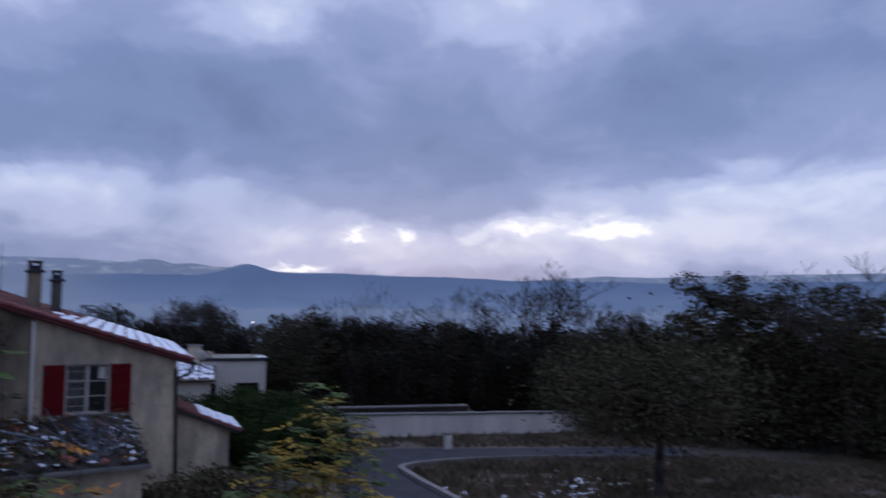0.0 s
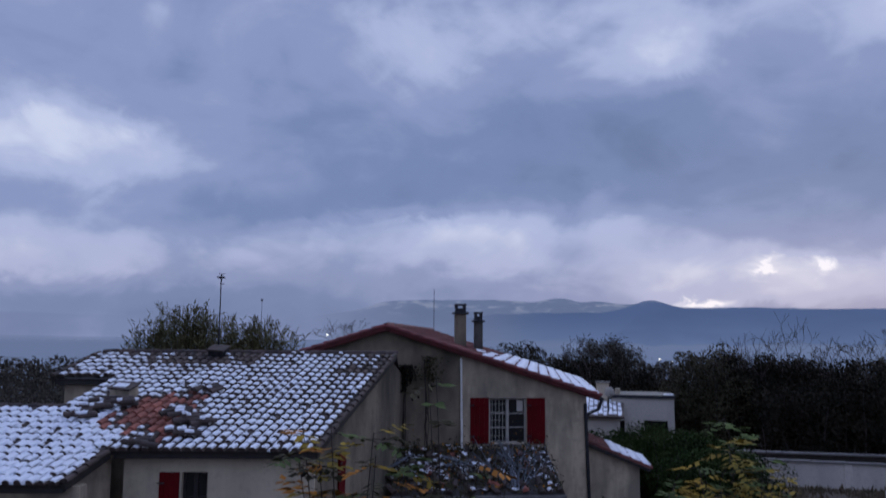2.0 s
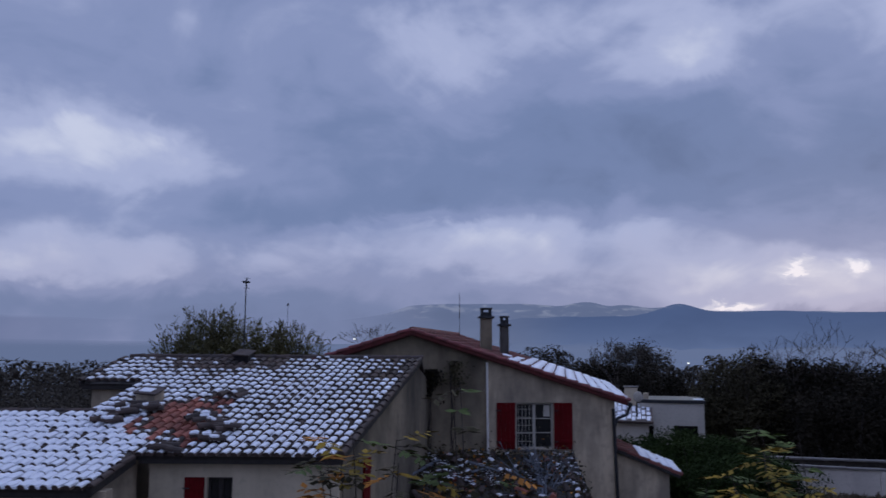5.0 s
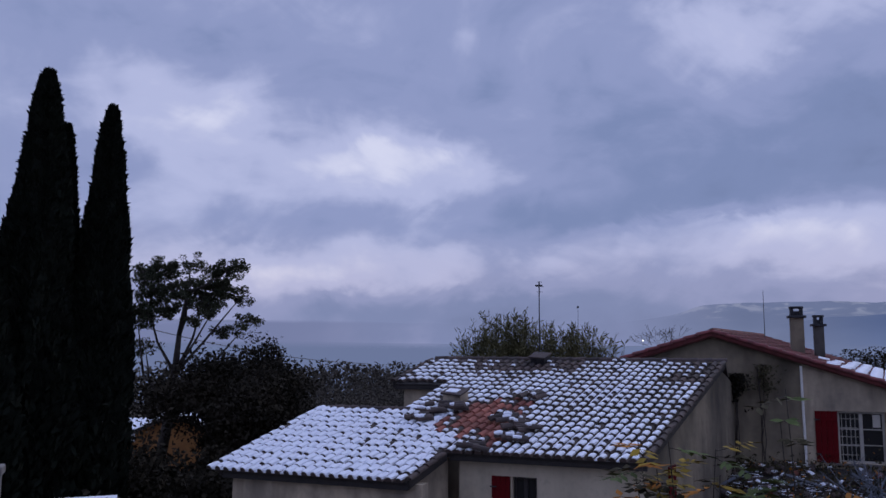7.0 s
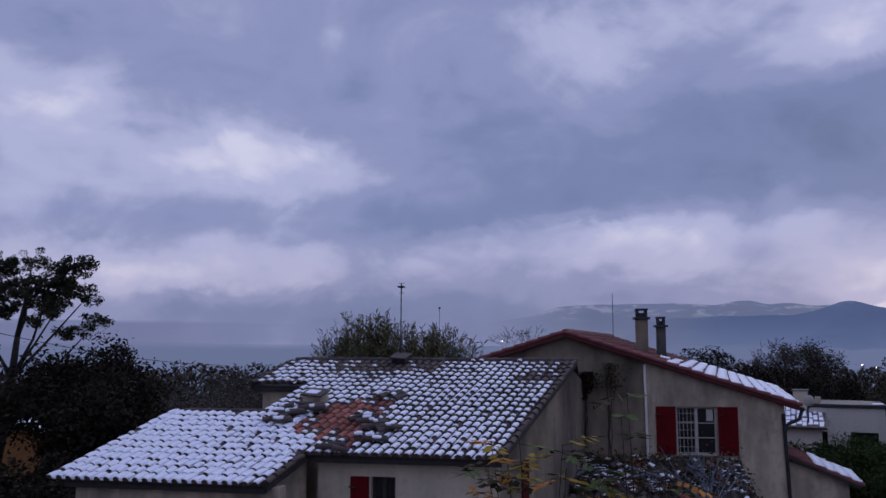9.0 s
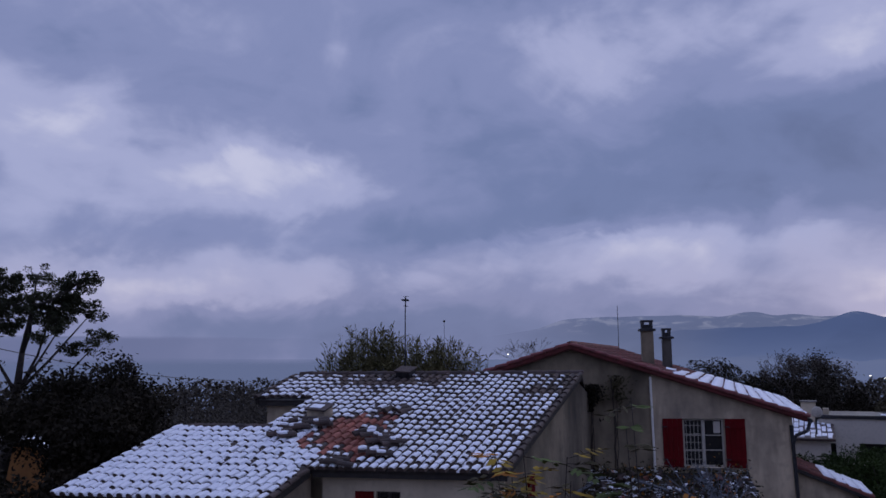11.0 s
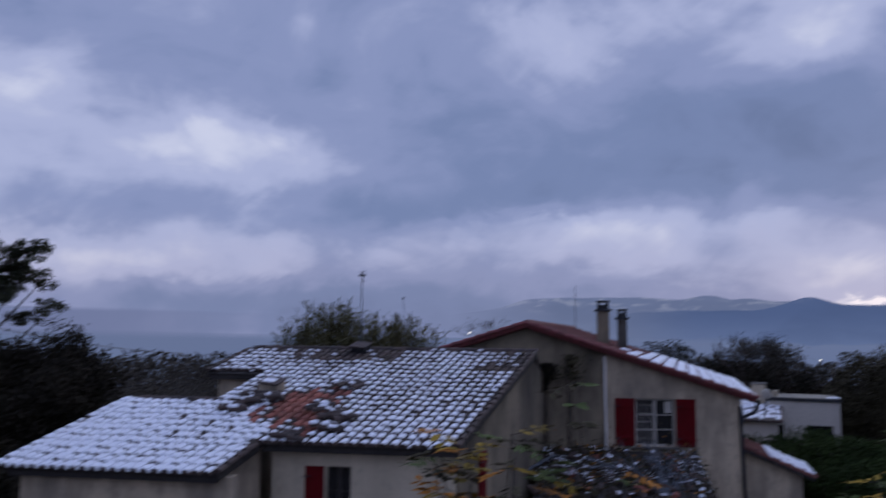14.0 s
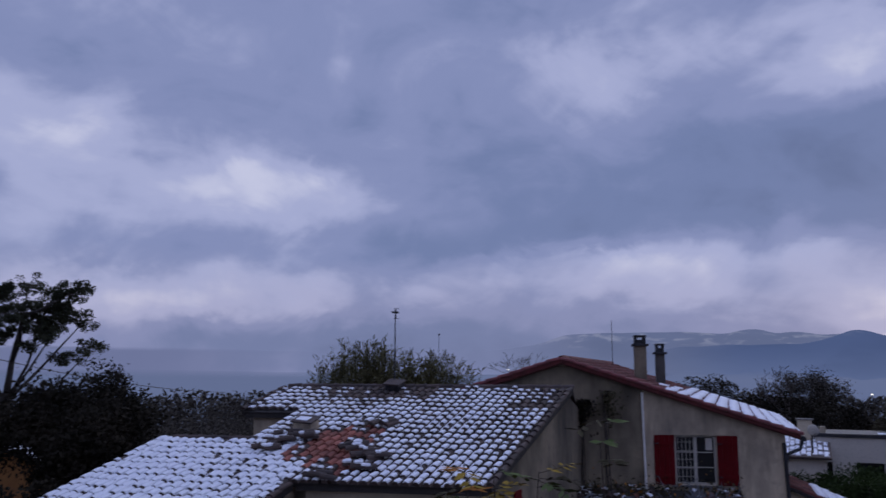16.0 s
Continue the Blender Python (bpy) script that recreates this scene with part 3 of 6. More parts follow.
def mass(name, base, size, seed, leafm, label, category, n=6000, leaf=0.14, stems=14, group="", blob=5.5, low=0.6):
    """A dense shrub or wood edge: many stems and an uneven, gappy outline of small leaves."""
    rng = np.random.default_rng(seed)
    th = empty(name, base)
    sx, sy, sz = size
    v, f = [], []
    blobs = []
    for _ in range(stems):
        x, y = rng.uniform(-0.45, 0.45) * sx, rng.uniform(-0.45, 0.45) * sy
        h = sz * rng.uniform(low, 1.0) * (1 - 0.35 * (2 * x / sx) ** 2)
        p = np.array([x, y, -0.2])
        for s in range(4):
            q = p + np.array([rng.normal() * 0.12, rng.normal() * 0.12, h / 4])
            tube(v, f, p, q, 0.05 - 0.01 * s, 0.04 - 0.01 * s, 4)
            p = q
            blobs.append((*q, sx / blob * rng.uniform(0.6, 1.3)))
    tagged(from_lists("brushwood", v, f, BARK, th), kind="stuff")
    b = np.array(blobs)
    pick = b[rng.integers(0, len(b), n)]
    d = rng.normal(size=(n, 3))
    d /= np.linalg.norm(d, axis=1, keepdims=True)
    c = pick[:, :3] + d * (pick[:, 3:4] * rng.uniform(0.3, 1.0, (n, 1)) ** 0.6) * np.array([1, 1, 0.75])
    c = c[c[:, 2] > 0.02]
    lv, lf = leaves(rng, c, leaf)
    from_lists("crown", lv.tolist(), lf.tolist(), leafm, th)
    return tagged(th, label, category, group)


def polar(azimuth, d, z=None):
    x, y = d * math.sin(radians(azimuth)), d * math.cos(radians(azimuth))
    return (x, y, ground_z(x, y) if z is None else z)


def cypress(base, height, width, seed, label):
    rng = np.random.default_rng(seed)
    th = empty("cypress_tree", base)
    v, f = [], []
    tube(v, f, (0, 0, -0.2), (0, 0, height * 0.9), 0.22, 0.03, 8)
    from_lists("trunk", v, f, BARK, th)
    n = 26000
    t = rng.uniform(0, 1, n) ** 0.8
    prof = np.interp(t, [0, 0.06, 0.25, 0.5, 0.75, 0.9, 0.97, 1.0], [0.75, 0.95, 1.0, 0.84, 0.56, 0.32, 0.17, 0.04])
    a = rng.uniform(0, 2 * math.pi, n)
    lump = np.array([noise.noise((2.2 * math.cos(q), 2.2 * math.sin(q), s * height * 0.55 + seed)) for q, s in zip(a, t)])
    r = width / 2 * prof * (1 + 0.42 * lump) * rng.uniform(0.55, 1.03, n) ** 0.5
    c = np.stack([r * np.cos(a), r * np.sin(a), 0.25 + t * (height - 0.25)], 1)
    d = rng.normal(size=(n, 3)) * 0.5 + np.stack([np.cos(a) * 0.5, np.sin(a) * 0.5, np.full(n, 1.3)], 1)
    d /= np.linalg.norm(d, axis=1, keepdims=True)
    e = np.cross(d, rng.normal(size=(n, 3)))
    e /= np.linalg.norm(e, axis=1, keepdims=True)
    s = rng.uniform(0.08, 0.2, (n, 1))
    lv = np.stack([c - d * s, c + e * s * 0.4, c + d * s, c - e * s * 0.4], 1).reshape(-1, 3)
    from_lists("crown", lv.tolist(), np.arange(4 * n).reshape(-1, 4).tolist(), LEAF_CYPRESS, th)
    return tagged(th, label, "tree", "cypresses beside the houses")


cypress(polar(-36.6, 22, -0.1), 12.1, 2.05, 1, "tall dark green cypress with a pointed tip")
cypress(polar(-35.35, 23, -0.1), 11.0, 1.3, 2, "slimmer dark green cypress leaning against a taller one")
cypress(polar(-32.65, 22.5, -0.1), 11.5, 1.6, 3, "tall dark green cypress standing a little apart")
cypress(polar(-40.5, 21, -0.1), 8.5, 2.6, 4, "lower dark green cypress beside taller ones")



def pine(base, seed):
    """An open pine: a bent trunk, limbs reaching to flat clumps of needles."""
    rng = np.random.default_rng(seed)
    th = empty("pine_tree", base)
    side = np.array([math.cos(radians(28)), math.sin(radians(28)), 0.0])
    deep = np.array([-side[1], side[0], 0.0])
    v, f = [], []

    def at(x, z, y=0.0):
        return side * x + deep * y + np.array([0, 0, z])

    spine = [at(0, -0.2), at(0.15, 2.2), at(0.45, 4.0), at(0.55, 5.4), at(0.65, 6.9), at(0.9, 8.6)]
    for k in range(len(spine) - 1):
        tube(v, f, spine[k], spine[k + 1], 0.27 - 0.042 * k, 0.228 - 0.042 * k, 8)
    pads = [(1.0, 10.0, 0.75), (-0.2, 9.5, 0.7), (2.4, 9.6, 0.75), (1.7, 9.2, 0.6), (3.0, 8.6, 0.7), (0.9, 8.9, 0.7), (-0.7, 8.6, 0.65), (2.1, 8.4, 0.5), (3.2, 7.4, 0.85), (2.3, 7.2, 0.5), (0.1, 8.1, 0.5), (-0.9, 7.6, 0.6), (-0.6, 6.5, 0.6), (1.2, 7.6, 0.4), (0.4, 9.7, 0.5)]
    pads += [(rng.uniform(-0.9, 2.9), rng.uniform(7.7, 9.9), rng.uniform(0.3, 0.52)) for _ in range(34)]
    pads = [p for p in pads if p[0] < 4.2 - 0.18 * (p[1] - 7.4) ** 2 or p[1] < 7.6]
    pts, ends = [], []
    for x, z, r in pads:
        y = rng.uniform(-1.2, 1.2)
        s = spine[2 + min(3, int(rng.integers(0, 2)) + max(0, int((z - 6.6) / 1.3)))]
        e = at(x, z - 0.12, y)
        k = min(1.0, r / 0.6)
        if r < 0.55 and len(ends) > 8:
            s, k = min(ends, key=lambda q: np.linalg.norm(q - e)), 0.35
        ends.append(e)
        mid = (s + e) / 2 + np.array([0, 0, -0.28 * k]) + rng.normal(size=3) * 0.16
        tube(v, f, s, mid, 0.08 * k, 0.05 * k, 5), tube(v, f, mid, e, 0.05 * k, 0.016, 5)
        for _ in range(int(15 * r / 0.6)):
            q = rng.normal(size=3)
            q /= np.linalg.norm(q)
            c = e + (side * q[0] * 1.15 + deep * q[1]) * r * rng.uniform(0.3, 1.0) + np.array([0, 0, q[2] * r * 0.5 + 0.04])
            tube(v, f, e, c, 0.016, 0.006, 4)
            n = int(rng.integers(26, 60))
            b = rng.normal(size=(n, 3))
            b *= rng.uniform(0.2, 1.0, (n, 1)) ** 0.5 / np.linalg.norm(b, axis=1, keepdims=True)
            pts.append(c + b * np.array([0.2, 0.2, 0.15]))
    from_lists("trunk", v, f, BARK, th, smooth=True)
    lv, lf = leaves(rng, np.concatenate(pts), 0.062, aspect=2.4)
    from_lists("crown", lv.tolist(), lf.tolist(), LEAF_PINE, th)
    return tagged(th, "open-crowned dark pine with a bent trunk", "tree")


pine(polar(-28.9, 34, -1.3), 11)
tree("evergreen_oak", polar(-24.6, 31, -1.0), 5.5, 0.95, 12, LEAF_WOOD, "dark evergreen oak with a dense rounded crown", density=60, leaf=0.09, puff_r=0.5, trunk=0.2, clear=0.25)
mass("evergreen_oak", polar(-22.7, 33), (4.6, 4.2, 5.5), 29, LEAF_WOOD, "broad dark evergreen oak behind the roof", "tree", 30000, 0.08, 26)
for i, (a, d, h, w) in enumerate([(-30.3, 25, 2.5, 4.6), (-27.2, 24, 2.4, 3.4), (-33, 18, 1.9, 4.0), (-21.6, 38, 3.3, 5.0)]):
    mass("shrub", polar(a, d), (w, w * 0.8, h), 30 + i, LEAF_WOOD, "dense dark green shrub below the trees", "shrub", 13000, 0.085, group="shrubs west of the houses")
for i, (a, d, h, w) in enumerate([(-20.0, 36, 3.2, 4.5), (-17.8, 44, 3.8, 6), (-15.3, 38, 3.3, 4.5), (-13, 48, 4.0, 6), (-10.5, 42, 3.5, 5), (-18.8, 33, 2.6, 3.5)]):
    mass("scrub", polar(a, d), (w, w * 0.8, h), 40 + i, LEAF_GREY, "grey-brown leafless scrub in winter", "shrub", 16000, 0.055, 60, group="scrub in the fields")

# woods beyond the road
random.seed(5)
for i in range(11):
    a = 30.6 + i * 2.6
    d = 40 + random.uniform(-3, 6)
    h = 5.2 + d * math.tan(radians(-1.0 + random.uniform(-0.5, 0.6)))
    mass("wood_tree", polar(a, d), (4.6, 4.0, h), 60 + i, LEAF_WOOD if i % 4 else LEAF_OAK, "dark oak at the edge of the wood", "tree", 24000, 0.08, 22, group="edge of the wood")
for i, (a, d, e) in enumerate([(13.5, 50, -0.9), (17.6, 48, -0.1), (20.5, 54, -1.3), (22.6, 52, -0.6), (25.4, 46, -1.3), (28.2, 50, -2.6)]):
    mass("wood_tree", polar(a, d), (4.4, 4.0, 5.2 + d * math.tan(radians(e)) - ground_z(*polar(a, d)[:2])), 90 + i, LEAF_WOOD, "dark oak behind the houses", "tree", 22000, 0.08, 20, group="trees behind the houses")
tree("round_tree", polar(24.2, 54), 5.2 + 54 * math.tan(radians(0.3)), 0.62, 26, LEAF_GREY, "round-topped tree with thin brown leaves", density=5, leaf=0.06, puff_r=0.3, levels=5, trunk=0.2, clear=0.3, barkm=TWIG)
tree("bare_tree", polar(47.6, 44), 8.2, 0.85, 21, None, "leafless tree with fine upright twigs", density=0, levels=6, trunk=0.4, splits=3, clear=0.24, barkm=TWIG)
tree("bare_tree", polar(35.0, 43), 6.9, 0.8, 22, None, "leafless tree rising from the wood", density=0, levels=4, trunk=0.12, clear=0.3, barkm=TWIG)
tree("bare_tree", polar(67.5, 33), 7.5, 0.9, 23, None, "leafless tree with crooked limbs", density=0, levels=5, trunk=0.2, clear=0.3, barkm=TWIG)
tree("bare_tree", polar(6.4, 40), 6.5, 0.95, 24, None, "leafless tree behind the ridge", density=0, levels=5, trunk=0.18, clear=0.3, barkm=TWIG)
tree("bare_tree", polar(41.5, 46), 6.6, 0.8, 25, None, "leafless tree rising from the wood", density=0, levels=4, trunk=0.1, clear=0.3, barkm=TWIG)
for i, (a, d, e, sp) in enumerate([(29.5, 37, -0.4, 0.7), (32.2, 38, 0.5, 0.7), (37.8, 39, 0.3, 0.8), (39.6, 36, 0.9, 0.7), (44.0, 38, 0.6, 0.8), (46.0, 41, 2.0, 0.75), (50.2, 42, 1.8, 0.75), (52.5, 38, 0.9, 0.8), (55.0, 40, 0.6, 0.8), (22.6, 44, 0.9, 0.7)]):
    tree("bare_tree", polar(a, d + 6), 5.2 + (d + 6) * math.tan(radians(e)), sp, 140 + i, None, "leafless brown-twigged tree at the edge of the wood", density=0, levels=5, trunk=0.15, splits=3, clear=0.27, barkm=TWIG,
         group="bare trees at the edge of the wood")
for i, (a, d, h, w) in enumerate([(59.6, 34, 7.3, 3.6), (64.6, 35, 6.4, 5.0), (69.8, 34, 6.6, 4.8), (62.3, 37, 6.9, 3.4), (74.0, 35, 7.2, 5.0)]):
    mass("holm_oak", polar(a, d), (w, w * 0.9, h), 150 + i, LEAF_OAK, "dark holm oak with gaps in its crown", "tree", 15000, 0.08, 15, group="holm oaks beyond the bend", low=0.75)
for i, (a, d, h, w) in enumerate([(57.5, 36, 3.6, 4), (61.5, 36, 3.7, 4.4), (65.5, 35, 3.7, 4.4), (69.5, 34, 3.8, 4.4), (74, 33, 4.2, 4.4)]):
    mass("shrub", polar(a, d), (w, w, h), 110 + i, LEAF_OAK, "dark undergrowth below the oaks", "shrub", 12000, 0.09, group="undergrowth below the oaks")
tree("young_oak", polar(55.6, 23.5), 3.8, 1.9, 41, LEAF_BROWN, "low spreading oak with brown-green leaves", density=26, leaf=0.07, puff_r=0.75, trunk=0.042, clear=0.11, lean=(0.3, 0.1), squash=1.1)
mass("hedge", polar(26.8, 29.5), (6.4, 3.0, 2.2), 120, LEAF_HEDGE, "dense green garden hedge", "hedge", 60000, 0.05, 80, blob=12, low=0.9)
mass("hedge", polar(30.5, 27.5), (3.8, 2.6, 1.9), 121, LEAF_HEDGE, "dense green garden hedge", "hedge", 36000, 0.05, 50, blob=7, low=0.85)



def far_wood():
    """Distant woods over the fields as one uneven belt."""
    rng = np.random.default_rng(77)
    c = []
    for a in np.arange(-48, 80, 0.9):
        for d in (68, 85, 110):
            d = d * rng.uniform(0.92, 1.1)
            x, y, z0 = polar(a + rng.uniform(-0.4, 0.4), d)
            top = EYE[2] + d * math.tan(radians(-1.25 + rng.uniform(-0.5, 0.4)))
            h = top - z0
            n = 300
            q = rng.normal(size=(n, 3))
            q /= np.linalg.norm(q, axis=1, keepdims=True)
            c.append(np.array([x, y, z0 + h * 0.5]) + q * np.array([d * 0.012 + 0.6, d * 0.012 + 0.6, h * 0.5]) * rng.uniform(0.4, 1, (n, 1)) ** 0.5)
    lv, lf = leaves(rng, np.concatenate(c), 0.22)
    tagged(from_lists("far_woods", lv.tolist(), lf.tolist(), LEAF_GREY), "dark belt of distant winter woods", "woods", kind="stuff")


far_wood()

# ---- road, kerb, garden wall ----


def strip(name, left, right, z, material, label, category):
    """A paved strip between two edges of equal length."""
    n = len(left)
    v = [(x, y, z) for x, y in left] + [(x, y, z) for x, y in right] + [(x, y, z - 0.3) for x, y in left] + [(x, y, z - 0.3) for x, y in right]
    f = []
    for i in range(n - 1):
        f += [(i, n + i, n + i + 1, i + 1), (i, i + 1, 2 * n + i + 1, 2 * n + i), (n + i, 3 * n + i, 3 * n + i + 1, n + i + 1)]
    ob = from_lists(name, v, f, material)
    return tagged(ob, label, category, kind="structure")


def curve_pts(ctrl, n):
    """Catmull-Rom through the control points."""
    c = [Vector(p) for p in ctrl]
    c = [2 * c[0] - c[1]] + c + [2 * c[-1] - c[-2]]
    out = []
    segs = len(c) - 3
    for k in range(n):
        t = k / (n - 1) * segs
        i = min(int(t), segs - 1)
        u = t - i
        p0, p1, p2, p3 = c[i:i + 4]
        q = 0.5 * ((2 * p1) + (p2 - p0) * u + (2 * p0 - 5 * p1 + 4 * p2 - p3) * u * u + (3 * p1 - p0 - 3 * p2 + p3) * u ** 3)
        out.append((q.x, q.y))
    return out


outer = curve_pts([(8.0, 10.0), (11.5, 16.0), (14.2, 21.5), (17.3, 24.2), (21.3, 21.9), (27.0, 18.0)], 40)
inner = curve_pts([(13.0, 11.5), (14.7, 16.6), (15.6, 19.5), (16.6, 21.0), (20.0, 20.0), (26.0, 16.0)], 40)
strip("road", outer, inner, 0.02, ASPHALT, "dark wet asphalt lane bending round a kerb", "road")
kerb_in = [(x + 0.22 * nx, y + 0.22 * ny) for (x, y), (nx, ny) in zip(inner, [(0.7, -0.7)] * len(inner))]
strip("kerb", inner, kerb_in, 0.14, KERB, "pale concrete kerb along the lane", "kerb")

wall_line = curve_pts([(13.2, 29.6), (18.4, 26.9), (26.8, 22.9), (33.0, 19.0)], 24)


def garden_wall():
    th = empty("garden_wall", (wall_line[0][0], wall_line[0][1], 0))
    ox, oy, _ = th.location
    for k in range(0, len(wall_line) - 1):
        (x0, y0), (x1, y1) = wall_line[k], wall_line[k + 1]
        l = math.hypot(x1 - x0, y1 - y0)
        m = pose(x0 - ox, y0 - oy, 0, 0, 0, math.degrees(math.atan2(y1 - y0, x1 - x0)))
        h = 1.0 - 0.012 * k
        boxed("panel", (0.003, -0.1, -0.2), (l, 0.1, h), WALL_GARDEN, th, m, 0.0)
        boxed("coping", (0.0, -0.16, h), (l, 0.16, h + 0.07), KERB, th, m, 0.012)
        if k % 3 == 1:
            boxed("pilaster", (-0.13, -0.15, -0.2), (0.13, 0.15, h - 0.003), WALL_GARDEN, th, m, 0.01)
    return tagged(th, "low rendered garden wall with a stone coping", "wall")


def rear_wall():
    """The terrace wall close behind, its coping showing over the front one."""
    line = [(x + 0.7, y + 1.3) for x, y in wall_line[:13]]
    th = empty("terrace_wall", (line[0][0], line[0][1], 0))
    ox, oy, _ = th.location
    for (x0, y0), (x1, y1) in zip(line, line[1:]):
        l = math.hypot(x1 - x0, y1 - y0)
        m = pose(x0 - ox, y0 - oy, 0, 0, 0, math.degrees(math.atan2(y1 - y0, x1 - x0)))
        # bark-dark panels: the shaded gap below the coping, put into the colour
        boxed("panel", (0.003, -0.12, -0.2), (l, 0.12, 1.0), BARK, th, m, 0.0)
        boxed("coping", (0.0, -0.2, 1.0), (l, 0.2, 1.07), KERB, th, m, 0.015)
    return tagged(th, "terrace wall with a flat pale coping, its face painted dark for shade", "wall")


garden_wall()
rear_wall()
th = empty("marker_post", (19.9, 22.7, 0))
boxed("post", (-0.13, -0.1, -0.1), (0.13, 0.1, 0.52), RENDER_WHITE, th, None, 0.03)
boxed("cap", (-0.1, -0.08, 0.5), (0.1, 0.08, 0.6), KERB, th, None, 0.03)
tagged(th, "squat pale concrete post at the roadside", "post")

# ---- low house with the snowy roof ----
RO = Vector((-2.95, 17.93, 2.90))
RU, RV = Vector((0.981, -0.193, 0)), Vector((0.184, 0.936, 0.299))
RN = RU.cross(RV).normalized()
SKEW = 0.22


def on_roof(a, v, h=0.0):
    return RO + RU * (a + SKEW * v) + RV * v + RN * h


AX = (RU * SKEW + RV).normalized()
TILE_M = Matrix(((RU - AX * RU.dot(AX)).normalized(), AX, RN)).transposed().to_4x4()

low_house = empty("old_house", (RO.x, RO.y, 0))
LO = Vector(low_house.location)


def lh(p):
    return Vector(p) - LO


NEARER = 0.96


def sited(p):
    """A place on the low house as it stands, scaled about the viewpoint."""
    return Vector(EYE) + (Vector(p) - Vector(EYE)) * NEARER


low_house.location, low_house.scale = sited(LO), (NEARER,) * 3


# deck under the tiles, in three fields
for a0, a1, v0, v1 in ((-4.1, 4.25, 4.3, 6.4), (-2.45, 4.25, 2.25, 4.3), (-4.58, 4.25, 0.0, 2.25), (-4.58, -0.05, -1.5, 0.0)):
    slab("roof_deck", [lh(on_roof(*q, -0.03)) for q in ((a0, v0), (a1, v0), (a1, v1), (a0, v1))], 0.09, DARK_WOOD, low_house)
# back slope
bk = [on_roof(-4.1, 6.4, -0.03), on_roof(4.25, 6.4, -0.03)]
back_low = [p + Vector((1.0, 4.8, -1.6)) for p in bk]
slab("roof_deck", [lh(p) for p in (bk[0], bk[1], back_low[1], back_low[0])], 0.09, TILE, low_house)
wk = [on_roof(-4.58, 2.25, -0.03), on_roof(-2.45, 2.25, -0.03)]
slab("roof_deck", [lh(p) for p in (wk[0], wk[1], wk[1] + Vector((0.5, 2.2, -0.9)), wk[0] + Vector((0.5, 2.2, -0.9)))], 0.09, TILE, low_house)

IN = Vector((0.193, 0.981, 0))
SIDE = Vector((AX.x, AX.y, 0)).normalized()


def flat(p, z=0.0):
    return Vector((p.x, p.y, z))


# front wall of the main body, with its window hole
w0 = flat(on_roof(0.1, 0.25))
zt = on_roof(0, 0.25).z - 0.14
wall_with_holes("wall", lh(w0), RU, [(0, -0.4), (4.0, -0.4), (4.0, zt), (0, zt)], [(1.22, 1.35, 1.76, 2.42)], 0.35, IN, RENDER_PALE, low_house, "pale rendered front wall")
# wing front wall and its side
w1 = flat(on_roof(-4.45, -1.3))
zw = on_roof(0, -1.3).z - 0.14
wall_with_holes("wall", lh(w1), RU, [(0, -0.4), (4.6, -0.4), (4.6, zw), (0, zw)], [], 0.35, IN, RENDER_OLD, low_house)
s0 = flat(on_roof(-0.25, -1.28))
sl = (flat(on_roof(-0.25, 0.4)) - s0).length
wall_with_holes("wall", lh(s0), SIDE, [(0, -0.4), (sl, -0.4), (sl, on_roof(0, 0.4).z - 0.14), (0, zw)], [], 0.35, -RU, RENDER_OLD, low_house)
# gable wall
g0 = flat(on_roof(4.08, 0.27))
g1 = flat(on_roof(4.08, 6.35))
gl = (g1 - g0).length
wall_with_holes("wall", lh(g0), SIDE, [(0, -0.4), (gl + 3.0, -0.4), (gl + 3.0, on_roof(0, 6.35).z - 1.2), (gl, on_roof(0, 6.35).z - 0.13), (0, zt)], [], 0.35, -RU, RENDER_DARK, low_house, "stained gable wall")
# wing west wall, upper west wall
x0 = flat(on_roof(-4.45, -1.28))
xl = (flat(on_roof(-4.45, 2.2)) - x0).length
wall_with_holes("wall", lh(x0), SIDE, [(0, -0.4), (xl, -0.4), (xl, on_roof(0, 2.2).z - 0.14), (0, zw)], [], 0.35, RU, RENDER_OLD, low_house)
y0 = flat(on_roof(-3.95, 4.5))
wall_with_holes("wall", lh(y0), RU, [(0, -0.4), (1.7, -0.4), (1.7, on_roof(0, 4.5).z - 0.14), (0, on_roof(0, 4.5).z - 0.14)], [], 0.35, IN, RENDER_OLD, low_house)
# fascias and rafter ends
for a0, a1, v in ((0.0, 4.25, 0.0), (-4.58, -0.05, -1.5), (-4.1, -2.45, 4.3)):
    m = Matrix.Translation(lh(on_roof(a0, v, -0.16))) @ Matrix((RU, IN, Vector((0, 0, 1)))).transposed().to_4x4()
    boxed("fascia", (0, -0.02, -0.03), (a1 - a0, 0.02, 0.12), DARK_WOOD, low_house, m, 0.004)
    for k in range(int((a1 - a0) / 0.62) + 1):
        boxed("rafter", (0.1 + k * 0.62, 0.02, -0.03), (0.18 + k * 0.62, 0.34, 0.06), DARK_WOOD, low_house, m, 0.004)
tagged(low_house, "old low house with a snow-dusted clay tile roof and stained walls", "house")


